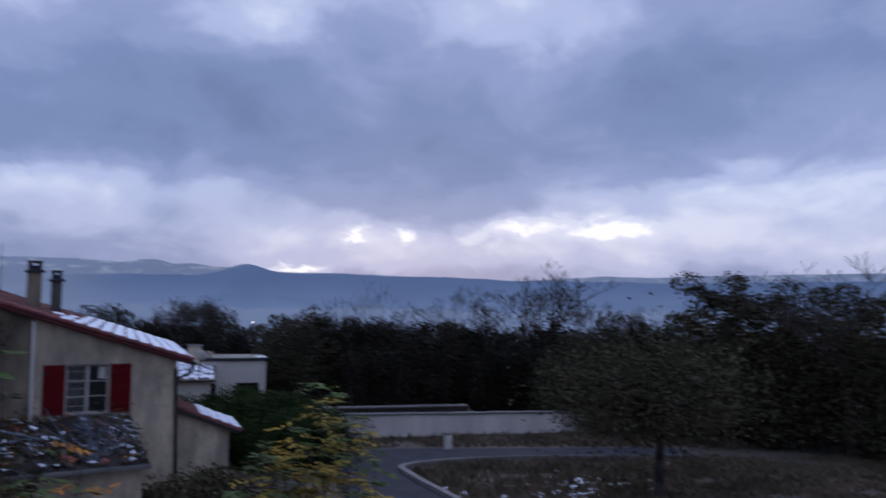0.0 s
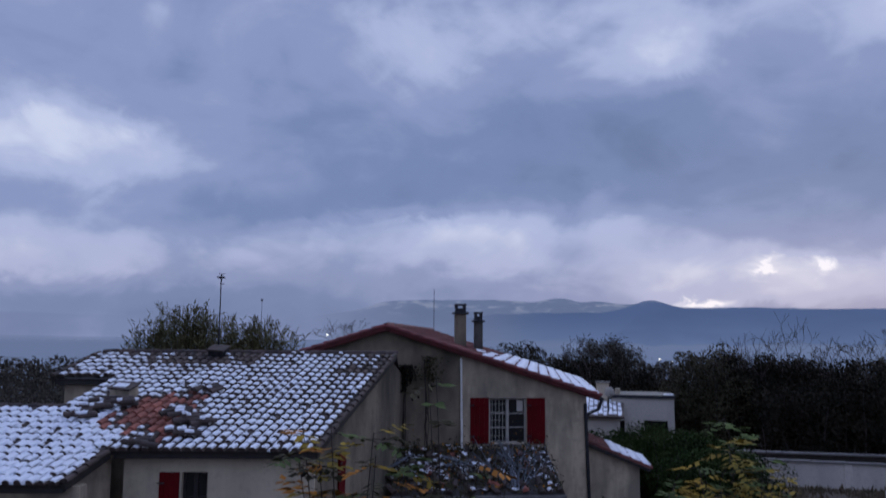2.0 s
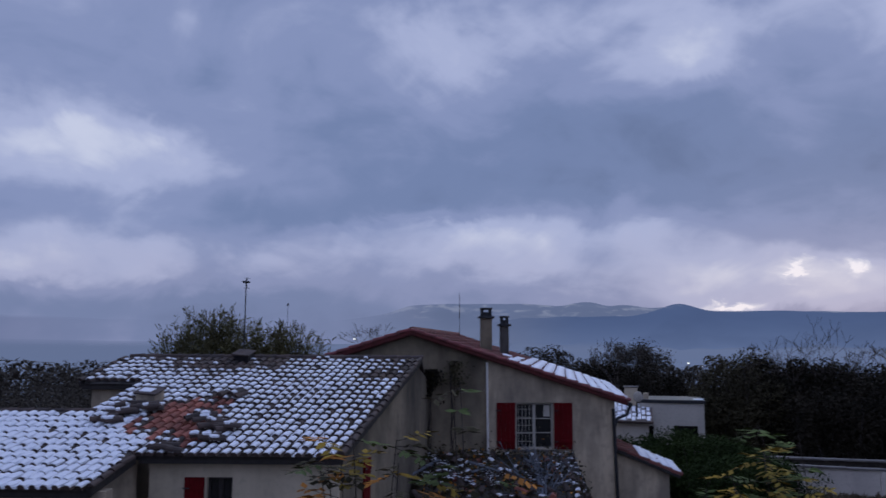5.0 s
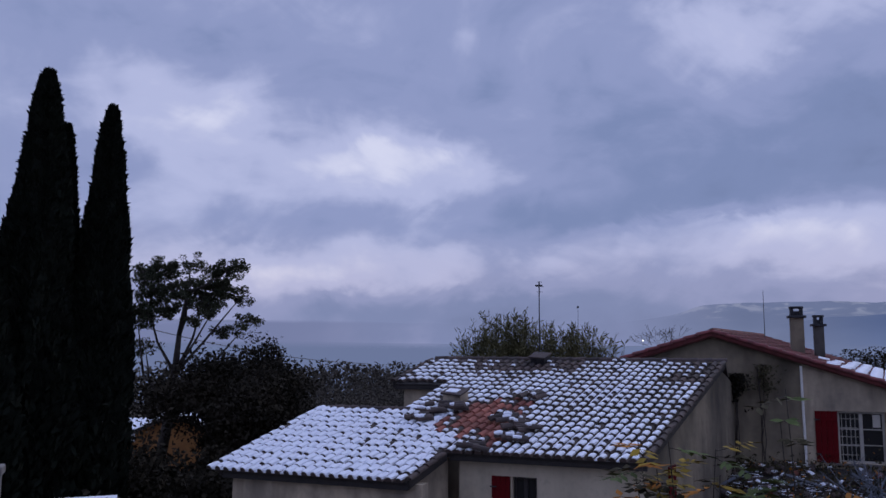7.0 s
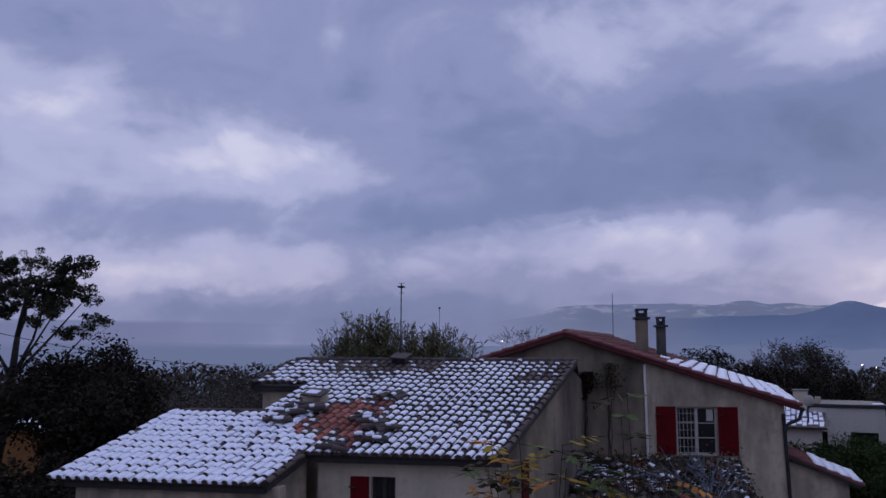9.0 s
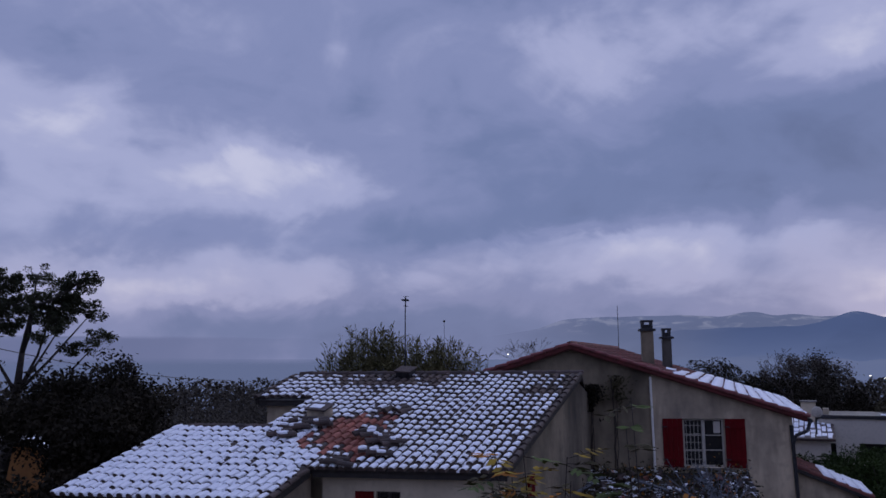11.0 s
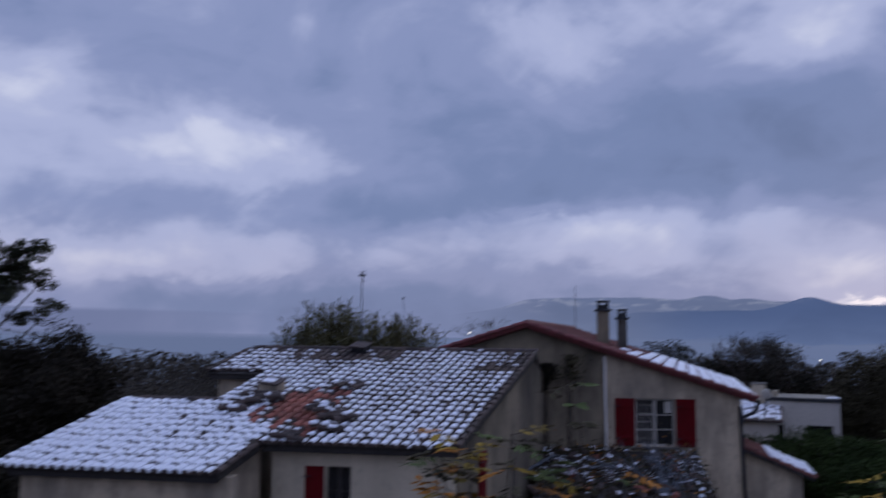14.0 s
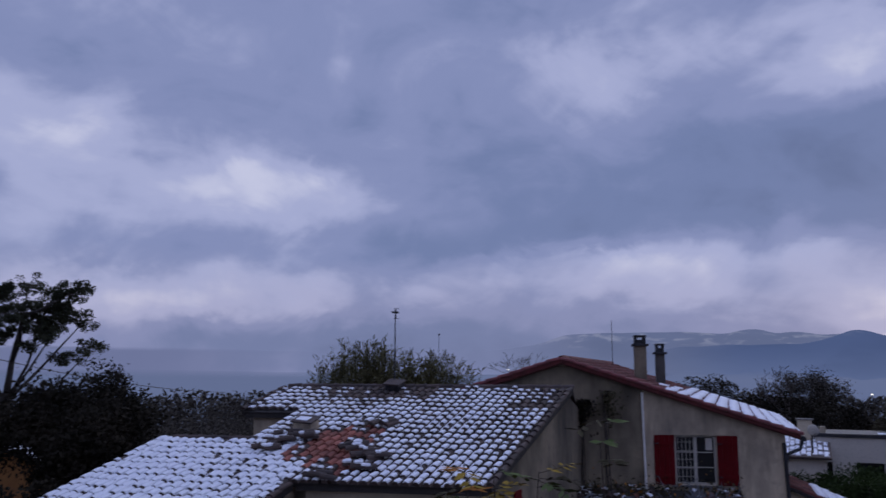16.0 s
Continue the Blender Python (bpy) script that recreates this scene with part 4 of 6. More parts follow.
def shutter(parent, at, along, inward, w, h, name="shutter"):
    """A boarded shutter with two battens, opened flat on the wall."""
    m = Matrix.Translation(at) @ Matrix((along, inward, Vector((0, 0, 1)))).transposed().to_4x4()
    bm = bmesh.new()
    k = 4
    for i in range(k):
        box(bm, (i * w / k + 0.003, -0.05, 0), ((i + 1) * w / k - 0.003, -0.015, h), None, 0.003)
    for z in (0.18, h - 0.26):
        box(bm, (0.02, -0.072, z), (w - 0.02, -0.051, z + 0.09), None, 0.004)
    bmesh.ops.transform(bm, matrix=m, verts=bm.verts)
    sh = part(name, bm, RED_PAINT, parent, "dark red boarded shutter")
    for z in (0.22, h - 0.22):
        boxed("hinge", (-0.03, -0.085, z - 0.015), (0.12, -0.073, z + 0.015), METAL, sh, m, 0.002)
    return sh


def casement(parent, at, along, inward, w, h, bars=(1, 2), framem=None):
    """A two-leaf window with glazing bars, glass and a sill, set in a hole."""
    framem = framem or WHITE_PAINT
    m = Matrix.Translation(at) @ Matrix((along, inward, Vector((0, 0, 1)))).transposed().to_4x4()
    win = empty("window")
    win.parent = parent
    fr = bmesh.new()
    t = 0.055
    for lo, hi in (((0, 0, 0), (w, 0.07, t)), ((0, 0, h - t), (w, 0.07, h)), ((0, 0, t), (t, 0.07, h - t)), ((w - t, 0, t), (w, 0.07, h - t)), ((w / 2 - t * 0.8, -0.012, t), (w / 2 + t * 0.8, 0.06, h - t))):
        box(fr, lo, hi, None, 0.004)
    for leaf in range(2):
        x0_, x1_ = (t, w / 2 - t * 0.8) if leaf == 0 else (w / 2 + t * 0.8, w - t)
        for b in range(1, bars[0] + 1):
            x = x0_ + (x1_ - x0_) * b / (bars[0] + 1)
            box(fr, (x - 0.012, 0.015, t), (x + 0.012, 0.05, h - t), None, 0)
        for b in range(1, bars[1] + 1):
            z = t + (h - 2 * t) * b / (bars[1] + 1)
            box(fr, (x0_, 0.013, z - 0.012), (x1_, 0.052, z + 0.012), None, 0)
    bmesh.ops.transform(fr, matrix=m, verts=fr.verts)
    part("frame", fr, framem, win)
    for leaf in range(2):
        x0_, x1_ = (t, w / 2 - t * 0.8) if leaf == 0 else (w / 2 + t * 0.8, w - t)
        boxed("pane", (x0_, 0.03, t), (x1_, 0.036, h - t), GLASS, win, m, 0)
    boxed("room_back", (-0.02, 0.25, -0.02), (w + 0.02, 0.27, h + 0.02), DARK_WOOD, win, m, 0)
    return win


wb = lh(w0 + RU * 1.22 + Vector((0, 0, 1.35)))
casement(low_house, wb + IN * 0.12, RU, IN, 0.54, 1.07, (0, 1), DARK_WOOD)
shutter(low_house, wb + RU * -0.46 + Vector((0, 0, 0.0)), RU, IN, 0.42, 1.07)

# ---- red-trimmed gable house ----
HO = Vector((5.98, 22.95, 0))
HF, HD = Vector((0.990, -0.139, 0)), Vector((0.326, 0.946, 0))
HI = Vector((0.139, 0.990, 0))
house = empty("gable_house", HO)
APEX, EAVE_R, EAVE_L, ZA, ZE = -2.46, 3.85, -8.77, 5.62, 3.62


def hp(s, d, z):
    """A point of the gable house: along the front, into the depth, up."""
    return HF * s + HD * d + Vector((0, 0, z))


cut = 5.48 - (5.48 - 3.62) * (-0.25 - APEX) / (3.46 - APEX)
wall_with_holes("wall", hp(0, 0, 0), HF, [(-8.4, -0.1), (-0.253, -0.1), (-0.253, cut), (APEX, 5.48), (-8.4, 3.62)], [], 0.4, HI, RENDER_DARK, house, "dark stained older part of the gable wall")
wall_with_holes("wall", hp(0, 0, 0), HF, [(-0.25, -0.1), (3.46, -0.1), (3.46, 3.62), (-0.25, cut)], [(0.55, 2.24, 1.66, 3.56)], 0.4, HI, RENDER_OLD, house, "grey stained rendered gable wall")
wall_with_holes("wall", hp(3.46, 0.02, 0), HD, [(0, -0.1), (9.8, -0.1), (9.8, 3.62), (0, 3.62)], [], 0.35, -HF, RENDER_OLD, house)
wall_with_holes("wall", hp(-8.4, 0.02, 0), HD, [(0, -0.1), (9.8, -0.1), (9.8, 3.62), (0, 3.62)], [], 0.35, HF, RENDER_OLD, house)
wall_with_holes("wall", hp(0, 9.8, 0), HF, [(-8.4, -0.1), (3.46, -0.1), (3.46, 3.62), (APEX, 5.48), (-8.4, 3.62)], [], 0.35, -HI, RENDER_OLD, house)
D0, D1 = -0.18, 10.1
for s1 in (EAVE_R, EAVE_L):
    slab("roof", [hp(APEX, D0, ZA - 0.03), hp(APEX, D1, ZA - 0.03), hp(s1, D1, ZE - 0.03), hp(s1, D0, ZE - 0.03)][:: 1 if s1 < 0 else -1], 0.10, TILE_ROOF, house)
gable_window = casement(house, hp(0.55, 0, 2.24) + HI * 0.1, HF, HI, 1.11, 1.32, (0, 2))
GW = Matrix.Translation(hp(0.55, 0, 2.24) + HI * 0.1) @ Matrix((HF, HI, Vector((0, 0, 1)))).transposed().to_4x4()
bm = bmesh.new()
for k in range(4):
    box(bm, (0.10 + 0.105 * k, 0.014, 0.06), (0.113 + 0.105 * k, 0.024, 1.26))
for k in range(5):
    box(bm, (0.06, 0.012, 0.2 + 0.23 * k), (0.50, 0.026, 0.212 + 0.23 * k))
bmesh.ops.transform(bm, matrix=GW, verts=bm.verts)
part("grille", bm, WHITE_PAINT, gable_window, "thin pale lattice over the glass")
boxed("curtain", (0.84, 0.021, 0.92), (1.02, 0.028, 1.24), RENDER_WHITE, gable_window, GW, 0)
boxed("sill", (0.45, -0.07, 2.18), (1.76, 0.1, 2.238), KERB, house, Matrix((HF, HI, Vector((0, 0, 1)))).transposed().to_4x4(), 0.008)
for s in (0.0, 1.67):
    shutter(house, hp(s, 0, 2.24), HF, HI, 0.54, 1.32)
# pale downpipe
pv, pf = [], []
tube(pv, pf, hp(-0.24, -0.07, 2.1), hp(-0.27, -0.07, 4.72), 0.034, 0.034, 10)
from_lists("drainpipe", pv, pf, PIPE_GREY, house, "pale grey plastic pipe")
pv, pf = [], []
tube(pv, pf, hp(3.52, -0.06, 0.0), hp(3.42, -0.06, 3.4), 0.05, 0.05, 10)
from_lists("drainpipe", pv, pf, METAL, house, "dark metal pipe")
tagged(house, "rendered gable house with red shutters and a red-edged tile roof", "house")


# red house: tile columns, verges, chimneys, mast
HZ = Vector((0, 0, 1))


def slope_frame(s_end):
    a, b = hp(APEX, 0, ZA), hp(s_end, 0, ZE)
    down = (b - a).normalized()
    n = down.cross(HD).normalized()
    if n.z < 0:
        n = -n
    return a, down, n, (b - a).length


def arc_strip(v, f, p0, p1, across, up, r, lift=0.0, half=math.pi / 2, seg=6, taper=1.0):
    """A half-round strip from p0 to p1."""
    k = len(v)
    for p, q in ((p0, 1.0), (p1, taper)):
        for i in range(seg + 1):
            t = -half + 2 * half * i / seg
            v.append(tuple(p + across * (math.sin(t) * (r + lift) * q) + up * ((math.cos(t) * (r + lift) - 0.3 * r) * q)))
    for i in range(seg):
        f.append((k + i, k + i + 1, k + seg + 2 + i, k + seg + 1 + i))
    f.append(tuple(k + i for i in range(seg, -1, -1)))
    f.append(tuple(k + seg + 1 + i for i in range(seg + 1)))


rng = np.random.default_rng(8)
for s_end in (EAVE_R, EAVE_L):
    a, down, n, ln = slope_frame(s_end)
    v, f, sv, sf = [], [], [], []
    cols = int((D1 - D0) / 0.24)
    rows = int(ln / 0.36)
    for c in range(cols):
        d = D0 + 0.12 + c * 0.24
        for r in range(rows + 1):
            x0, x1 = r * 0.36, min((r + 1) * 0.36 + 0.03, ln + 0.05)
            arc_strip(v, f, a + HD * d + down * x0 + n * 0.012, a + HD * d + down * x1 + n * 0.035, HD, n, 0.085, seg=5, taper=1.1)
            bare = 2.55 + 0.35 * noise.noise((c * 0.3, 7.0, 0)) + (0.5 if c > 12 else 0)
            if s_end > 0 and x0 > bare and rng.random() > 0.10 + 0.5 * max(0.0, 1 - (x0 - bare) / 0.8) and noise.noise((c * 0.45, r * 0.6, 3.0)) < 0.42:
                y0, y1 = x0 + rng.uniform(0.0, 0.05), x1 - rng.uniform(0.05, 0.13)
                arc_strip(sv, sf, a + HD * d + down * y0 + n * 0.02, a + HD * d + down * y1 + n * 0.055, HD, n, 0.105, 0.0, math.pi / 2, 5)
                o = a + HD * (d + 0.12) + n * 0.03
                arc_strip(sv, sf, o + down * y0 + n * 0.01, o + down * (y1 - 0.02) + n * 0.03, HD, n, 0.1, 0.0, math.pi / 2, 4)
    tagged(from_lists("roof_tiles", v, f, TILE_ROOF, house, "weathered red clay tiles", smooth=False), kind="stuff")
    if sv:
        tagged(from_lists("snow_cover", sv, sf, SNOW, house, "thin white snow on the tiles", smooth=True), kind="stuff")
    # verge of red tiles along the front
    for r in range(rows + 1):
        vv, ff = [], []
        x0, x1 = r * 0.36, min((r + 1) * 0.36 + 0.04, ln + 0.06)
        arc_strip(vv, ff, a + HD * (D0 - 0.03) + down * x0 + n * 0.02, a + HD * (D0 - 0.03) + down * x1 + n * 0.05, HD, n, 0.082, seg=6, taper=1.08)
        from_lists("verge_tile", vv, ff, RED_TRIM, house)
    bm = bmesh.new()
    m = Matrix.Translation(a + HD * (D0 - 0.03)) @ Matrix((down, HD, n)).transposed().to_4x4()
    box(bm, (0, -0.02, -0.09), (ln, 0.03, 0.0), m)
    part("bargeboard", bm, RED_TRIM, house, "dark red painted board")
for k in range(28):
    vv, ff = [], []
    d = D0 + k * 0.37
    arc_strip(vv, ff, hp(APEX, d, ZA + 0.03), hp(APEX, d + 0.40, ZA + 0.05), HF, HZ, 0.11, seg=6, taper=1.06)
    from_lists("ridge_tile", vv, ff, TILE_ROOF, house)
gv, gf = [], []
tube(gv, gf, hp(EAVE_R + 0.06, D0, ZE - 0.1), hp(EAVE_R + 0.06, D1, ZE - 0.1), 0.07, 0.07, 8)
from_lists("gutter", gv, gf, METAL, house, "dark metal gutter")
gv, gf = [], []
bend = [hp(EAVE_R + 0.06, 0.05, ZE - 0.16), hp(EAVE_R - 0.02, -0.02, ZE - 0.38), hp(3.52, -0.05, ZE - 0.5), hp(3.44, -0.05, ZE - 0.75)]
for k in range(3):
    tube(gv, gf, bend[k], bend[k + 1], 0.045, 0.045, 8)
from_lists("drainpipe_bend", gv, gf, METAL, house)


def chimney(x, y, z0, z1, w, capm, label, stackm):
    th = empty("chimney", (x, y, z0))
    m = pose(0, 0, 0, 0, 0, -8)
    h = z1 - z0
    boxed("shaft", (-w / 2, -w / 2, -0.3), (w / 2, w / 2, h - 0.34), stackm, th, m, 0.012)
    boxed("collar", (-w / 2 - 0.07, -w / 2 - 0.07, h - 0.34), (w / 2 + 0.07, w / 2 + 0.07, h - 0.27), METAL, th, m, 0.01)
    for sx in (-1, 1):
        for sy in (-1, 1):
            cx, cy = sx * (w / 2 - 0.05), sy * (w / 2 - 0.05)
            boxed("cap_leg", (cx - 0.04, cy - 0.04, h - 0.27), (cx + 0.04, cy + 0.04, h - 0.06), capm, th, m, 0.006)
    boxed("flue", (-w / 2 + 0.09, -w / 2 + 0.09, h - 0.27), (w / 2 - 0.09, w / 2 - 0.09, h - 0.14), METAL, th, m, 0.01)
    boxed("cap", (-w / 2 - 0.01, -w / 2 - 0.01, h - 0.06), (w / 2 + 0.01, w / 2 + 0.01, h), capm, th, m, 0.012)
    return tagged(th, label, "chimney", "chimneys on the gable house")


chimney(6.27, 25.45, 4.75, 6.42, 0.36, METAL, "rendered chimney with a dark cap", RENDER_DARK)
chimney(7.13, 26.4, 4.6, 6.20, 0.28, METAL, "slim sooty chimney with a dark cap", SOOT)


def antenna(base, height, label, elements=True, r=0.022):
    th = empty("antenna", base)
    v, f = [], []
    tube(v, f, (0, 0, -0.3), (0.0, 0, height), r, r * 0.7, 6)
    from_lists("mast", v, f, METAL, th)
    if elements:
        v, f = [], []
        tube(v, f, (0.02, -0.34, height - 0.1), (-0.02, 0.34, height - 0.1), 0.016, 0.016, 5)
        from_lists("boom", v, f, METAL, th)
        for k in range(7):
            t = -0.3 + 0.1 * k
            v, f = [], []
            tube(v, f, (-0.10, t, height - 0.09), (0.10, t + 0.02, height - 0.09), 0.007, 0.007, 4)
            from_lists("element", v, f, METAL, th)
        v, f = [], []
        for dz in (0.14, -0.14):
            tube(v, f, (-0.08, 0.33, height - 0.1 + dz), (0.08, 0.33, height - 0.1 + dz), 0.008, 0.008, 4)
        tube(v, f, (0, 0.33, height - 0.26), (0, 0.33, height + 0.06), 0.008, 0.008, 4)
        from_lists("reflector", v, f, METAL, th)
    return tagged(th, label, "antenna")


antenna((6.33, 30.0, 5.35), 1.85, "thin bare metal rod on the roof ridge", False, 0.014)
antenna(sited(on_roof(-0.82, 6.3)), 2.2, "television aerial on a tall thin mast")

# ---- tiles of the low house ----


def tile_mesh(name, snow, wide, seed, red=False):
    """A half-round clay tile lying along y, with its cap of snow."""
    r_ = random.Random(seed)
    v, f, idx = [], [], []
    X, Y, Zv = Vector((1, 0, 0)), Vector((0, 1, 0)), Vector((0, 0, 1))
    arc_strip(v, f, Vector((0, 0, 0.026)), Vector((0, 0.36, 0.0)), X, Zv, 0.088, seg=5, taper=0.9)
    idx += [0] * len(f)
    if snow > 0:
        k = len(v)
        seg, rows = 6, 4
        y0 = r_.uniform(0.005, 0.03)
        y1 = y0 + snow * r_.uniform(0.25, 0.285)
        off = r_.uniform(-0.01, 0.01)
        for j in range(rows):
            t = j / (rows - 1)
            edge = 0.55 if j in (0, rows - 1) else 1.0
            for i in range(seg + 1):
                ang = (-1 + 2 * i / seg) * (0.76 + 0.28 * wide) * (0.92 if edge < 1 else 1.0)
                lift = (0.026 if 0 < i < seg else 0.0) * edge * r_.uniform(0.75, 1.15)
                rr = 0.088 + lift
                v.append((off + math.sin(ang) * rr * (1 + 0.08 * wide), y0 + (y1 - y0) * t + r_.uniform(-0.012, 0.012), 0.025 - 0.022 * t * snow + math.cos(ang) * rr - 0.026))
        for j in range(rows - 1):
            for i in range(seg):
                f.append((k + j * (seg + 1) + i, k + j * (seg + 1) + i + 1, k + (j + 1) * (seg + 1) + i + 1, k + (j + 1) * (seg + 1) + i))
        f.append(tuple(k + i for i in range(seg, -1, -1)))
        idx += [1] * (len(f) - len(idx))
    me = bpy.data.meshes.new(name)
    me.from_pydata(v, [], f)
    me.materials.append(TILE_RED if red else TILE), me.materials.append(SNOW)
    me.polygons.foreach_set("material_index", idx)
    me.update()
    return me, (np.array(v), f, idx)


KINDS = {}
for k, (s, w) in {"merged": (1.2, 1.35), "full": (1.0, 0.8), "most": (0.92, 0.32), "half": (0.7, 0.2), "little": (0.4, 0.0), "bare": (0.0, 0.0)}.items():
    KINDS[k] = [tile_mesh("tile", s, w, 17 * i + len(k), k == "bare") for i in range(1 if k == "bare" else 5)]
DARK_BARE = [tile_mesh("tile", 0.0, 0.0, 3, False)]


def in_patch(a, v):
    """The field where the snow is gone and the clay shows red."""
    wob = 0.22 * noise.noise((a * 2, v * 2, 1))
    return -1.3 + 0.25 * max(0.0, v - 1.2) + wob < a < 0.95 - 0.16 * v + wob and 0.9 - 0.44 * (a + 0.87) + wob < v < 2.85 + 0.3 * (a + 1.0) + wob


def roof_fields():
    """Places of all tiles of the front slope: (column position, course position)."""
    spacing, course = 0.222, 0.315
    out = []
    shift = random.Random(6)
    for c in range(-22, 21):
        a = 0.02 + c * spacing
        slip = shift.uniform(-0.07, 0.05)
        if a > 4.2:
            continue
        lo = 0.0 if a > -0.06 else -1.5
        hi = 6.35
        for k in range(30):
            v = lo - 0.06 + k * course + (slip if k else 0.0)
            if v > hi - 0.15:
                break
            if a < -2.45 and 2.2 < v + 0.05 < 4.2:
                continue
            if a < -4.12 and v > 2.2:
                continue
            out.append((a, v, c, k))
    # eave of the upper west field starts on its own line
    return out


tile_rng = random.Random(12)
near_tiles, far_v, far_f, far_i = [], [], [], []
for a, v, c, k in roof_fields():
    wear = noise.noise((a * 0.5, v * 0.45, 2.0)) + 0.5 * noise.noise((a * 1.7, v * 1.3, 6.0))
    top = max(0.0, (v - 4.6) / 1.8) + 0.5 * max(0.0, (a - 3.2) / 1.6) * max(0.0, (v - 1) / 4)
    q = 0.82 - top * 0.40 + 0.55 * wear + tile_rng.uniform(-0.12, 0.12) + (0.35 if a < -0.4 and v < 2.3 else -0.2)
    q -= 0.7 * math.exp(-((a - 3.5) / 0.5) ** 2 - ((v - 4.7) / 0.35) ** 2) + 0.35 * math.exp(-((a + 0.2) / 1.3) ** 2 - ((v - 5.6) / 0.5) ** 2)
    q -= 0.14 * max(0.0, (a - 2.4) / 1.8)
    dark = False
    if in_patch(a, v):
        kind = "bare" if tile_rng.random() > 0.26 else "little"
    elif a < -0.3 and v < 2.3 and tile_rng.random() < 0.55:
        kind = "merged"
    elif tile_rng.random() < 0.07:
        kind = "little"
    elif q > 1.0:
        kind = "full"
    elif q > 0.55:
        kind = "most"
    elif q > 0.28:
        kind = "half"
    elif q > 0.12:
        kind = "little"
    else:
        kind, dark = "bare", True
    me, raw = (DARK_BARE[0] if dark else tile_rng.choice(KINDS[kind]))
    m = Matrix.Translation(lh(on_roof(a, v, 0.0))) @ TILE_M @ pose(tile_rng.uniform(-0.006, 0.006), 0, tile_rng.uniform(0, 0.006), tile_rng.uniform(-1.5, 0.5), tile_rng.uniform(-2, 2), tile_rng.uniform(-1.6, 1.6))
    near_tiles.append((v - (0.0 if a > -0.06 else 0.4), me, raw, m))
chan_v, chan_f = [], []
for a, v, c, k in roof_fields():
    if in_patch(a, v) or a > 4.1:
        continue
    west = a < -0.3 and v < 2.3
    wet = noise.noise((a * 0.8, v * 0.7, 11.0)) + (0.45 if west else -0.25) - max(0.0, (v - 4.2) / 2.5)
    if wet > 0.12 + tile_rng.uniform(-0.25, 0.25):
        o = lh(on_roof(a + 0.111, v, 0.0))
        ln = tile_rng.uniform(0.16, 0.315)
        arc_strip(chan_v, chan_f, o + RN * (0.03 if west else 0.012), o + AX * ln + RN * (0.03 if west else 0.012), RU, RN, 0.05 if west else 0.036, seg=4)
tagged(from_lists("channel_snow", chan_v, chan_f, SNOW, low_house, "snow lying between the tiles", smooth=True), kind="stuff")
near_tiles.sort(key=lambda q: q[0])
for _, me, raw, m in near_tiles[300:]:
    k = len(far_v)
    mm = np.array(m)
    far_v += (raw[0] @ mm[:3, :3].T + mm[:3, 3]).tolist()
    idx = [i if me.materials[0] is not TILE_RED else i + 2 for i in raw[2]]
    far_f += [tuple(k + i for i in face) for face in raw[1]]
    far_i += idx
tagged(from_lists("roof_tiles", far_v, far_f, [TILE, SNOW, TILE_RED, SNOW], low_house, "clay roof tiles capped with snow", far_i), kind="stuff")

# ridge tiles and right-hand verge
for k in range(22):
    vv, ff = [], []
    p0, p1 = on_roof(-4.1 + k * 0.38, 6.38, 0.03), on_roof(-4.1 + k * 0.38 + 0.41, 6.38, 0.05)
    arc_strip(vv, ff, lh(p0), lh(p1), IN, HZ, 0.10, seg=5, taper=1.06)
    from_lists("ridge_tile", vv, ff, TILE, low_house)
for k in range(6):
    vv, ff = [], []
    p0, p1 = on_roof(-4.6 + k * 0.37, 2.24, 0.03), on_roof(-4.6 + k * 0.37 + 0.4, 2.24, 0.05)
    arc_strip(vv, ff, lh(p0), lh(p1), IN, HZ, 0.10, seg=5, taper=1.06)
    from_lists("ridge_tile", vv, ff, TILE, low_house)
for a, v0, v1 in ((4.22, 0.0, 6.3), (-4.62, -1.5, 2.2), (-4.15, 4.3, 6.3), (-0.02, -1.5, -0.1)):
    for k in range(int((v1 - v0) / 0.33)):
        vv, ff = [], []
        wob = tile_rng.uniform(-0.025, 0.025)
        low = 0.03 if a < -4.5 else 0.0
        p0, p1 = on_roof(a + wob, v0 + k * 0.33 - 0.04 + wob, 0.075 - low), on_roof(a - wob * 0.5, v0 + (k + 1) * 0.33, 0.04 - low)
        arc_strip(vv, ff, lh(p0), lh(p1), RU, RN, 0.075 - 0.7 * low, seg=5, taper=0.9)
        from_lists("verge_tile", vv, ff, TILE, low_house)
        if a < -4.5 and tile_rng.random() < 0.85:
            vv, ff = [], []
            p0, p1 = on_roof(a + wob, v0 + k * 0.33 + tile_rng.uniform(-0.03, 0.06), 0.062), on_roof(a - wob * 0.5, v0 + (k + 1) * 0.33 - 0.05, 0.035)
            arc_strip(vv, ff, lh(p0), lh(p1), RU, RN, 0.062, half=math.pi * 0.4, seg=5)
            from_lists("verge_snow", vv, ff, SNOW, low_house)
    bm = bmesh.new()
    m = Matrix.Translation(lh(on_roof(a, v0, 0))) @ TILE_M
    box(bm, (-0.02, -0.02, -0.14), (0.03, (v1 - v0) * 1.02, 0.03), m)
    part("bargeboard", bm, DARK_WOOD, low_house)


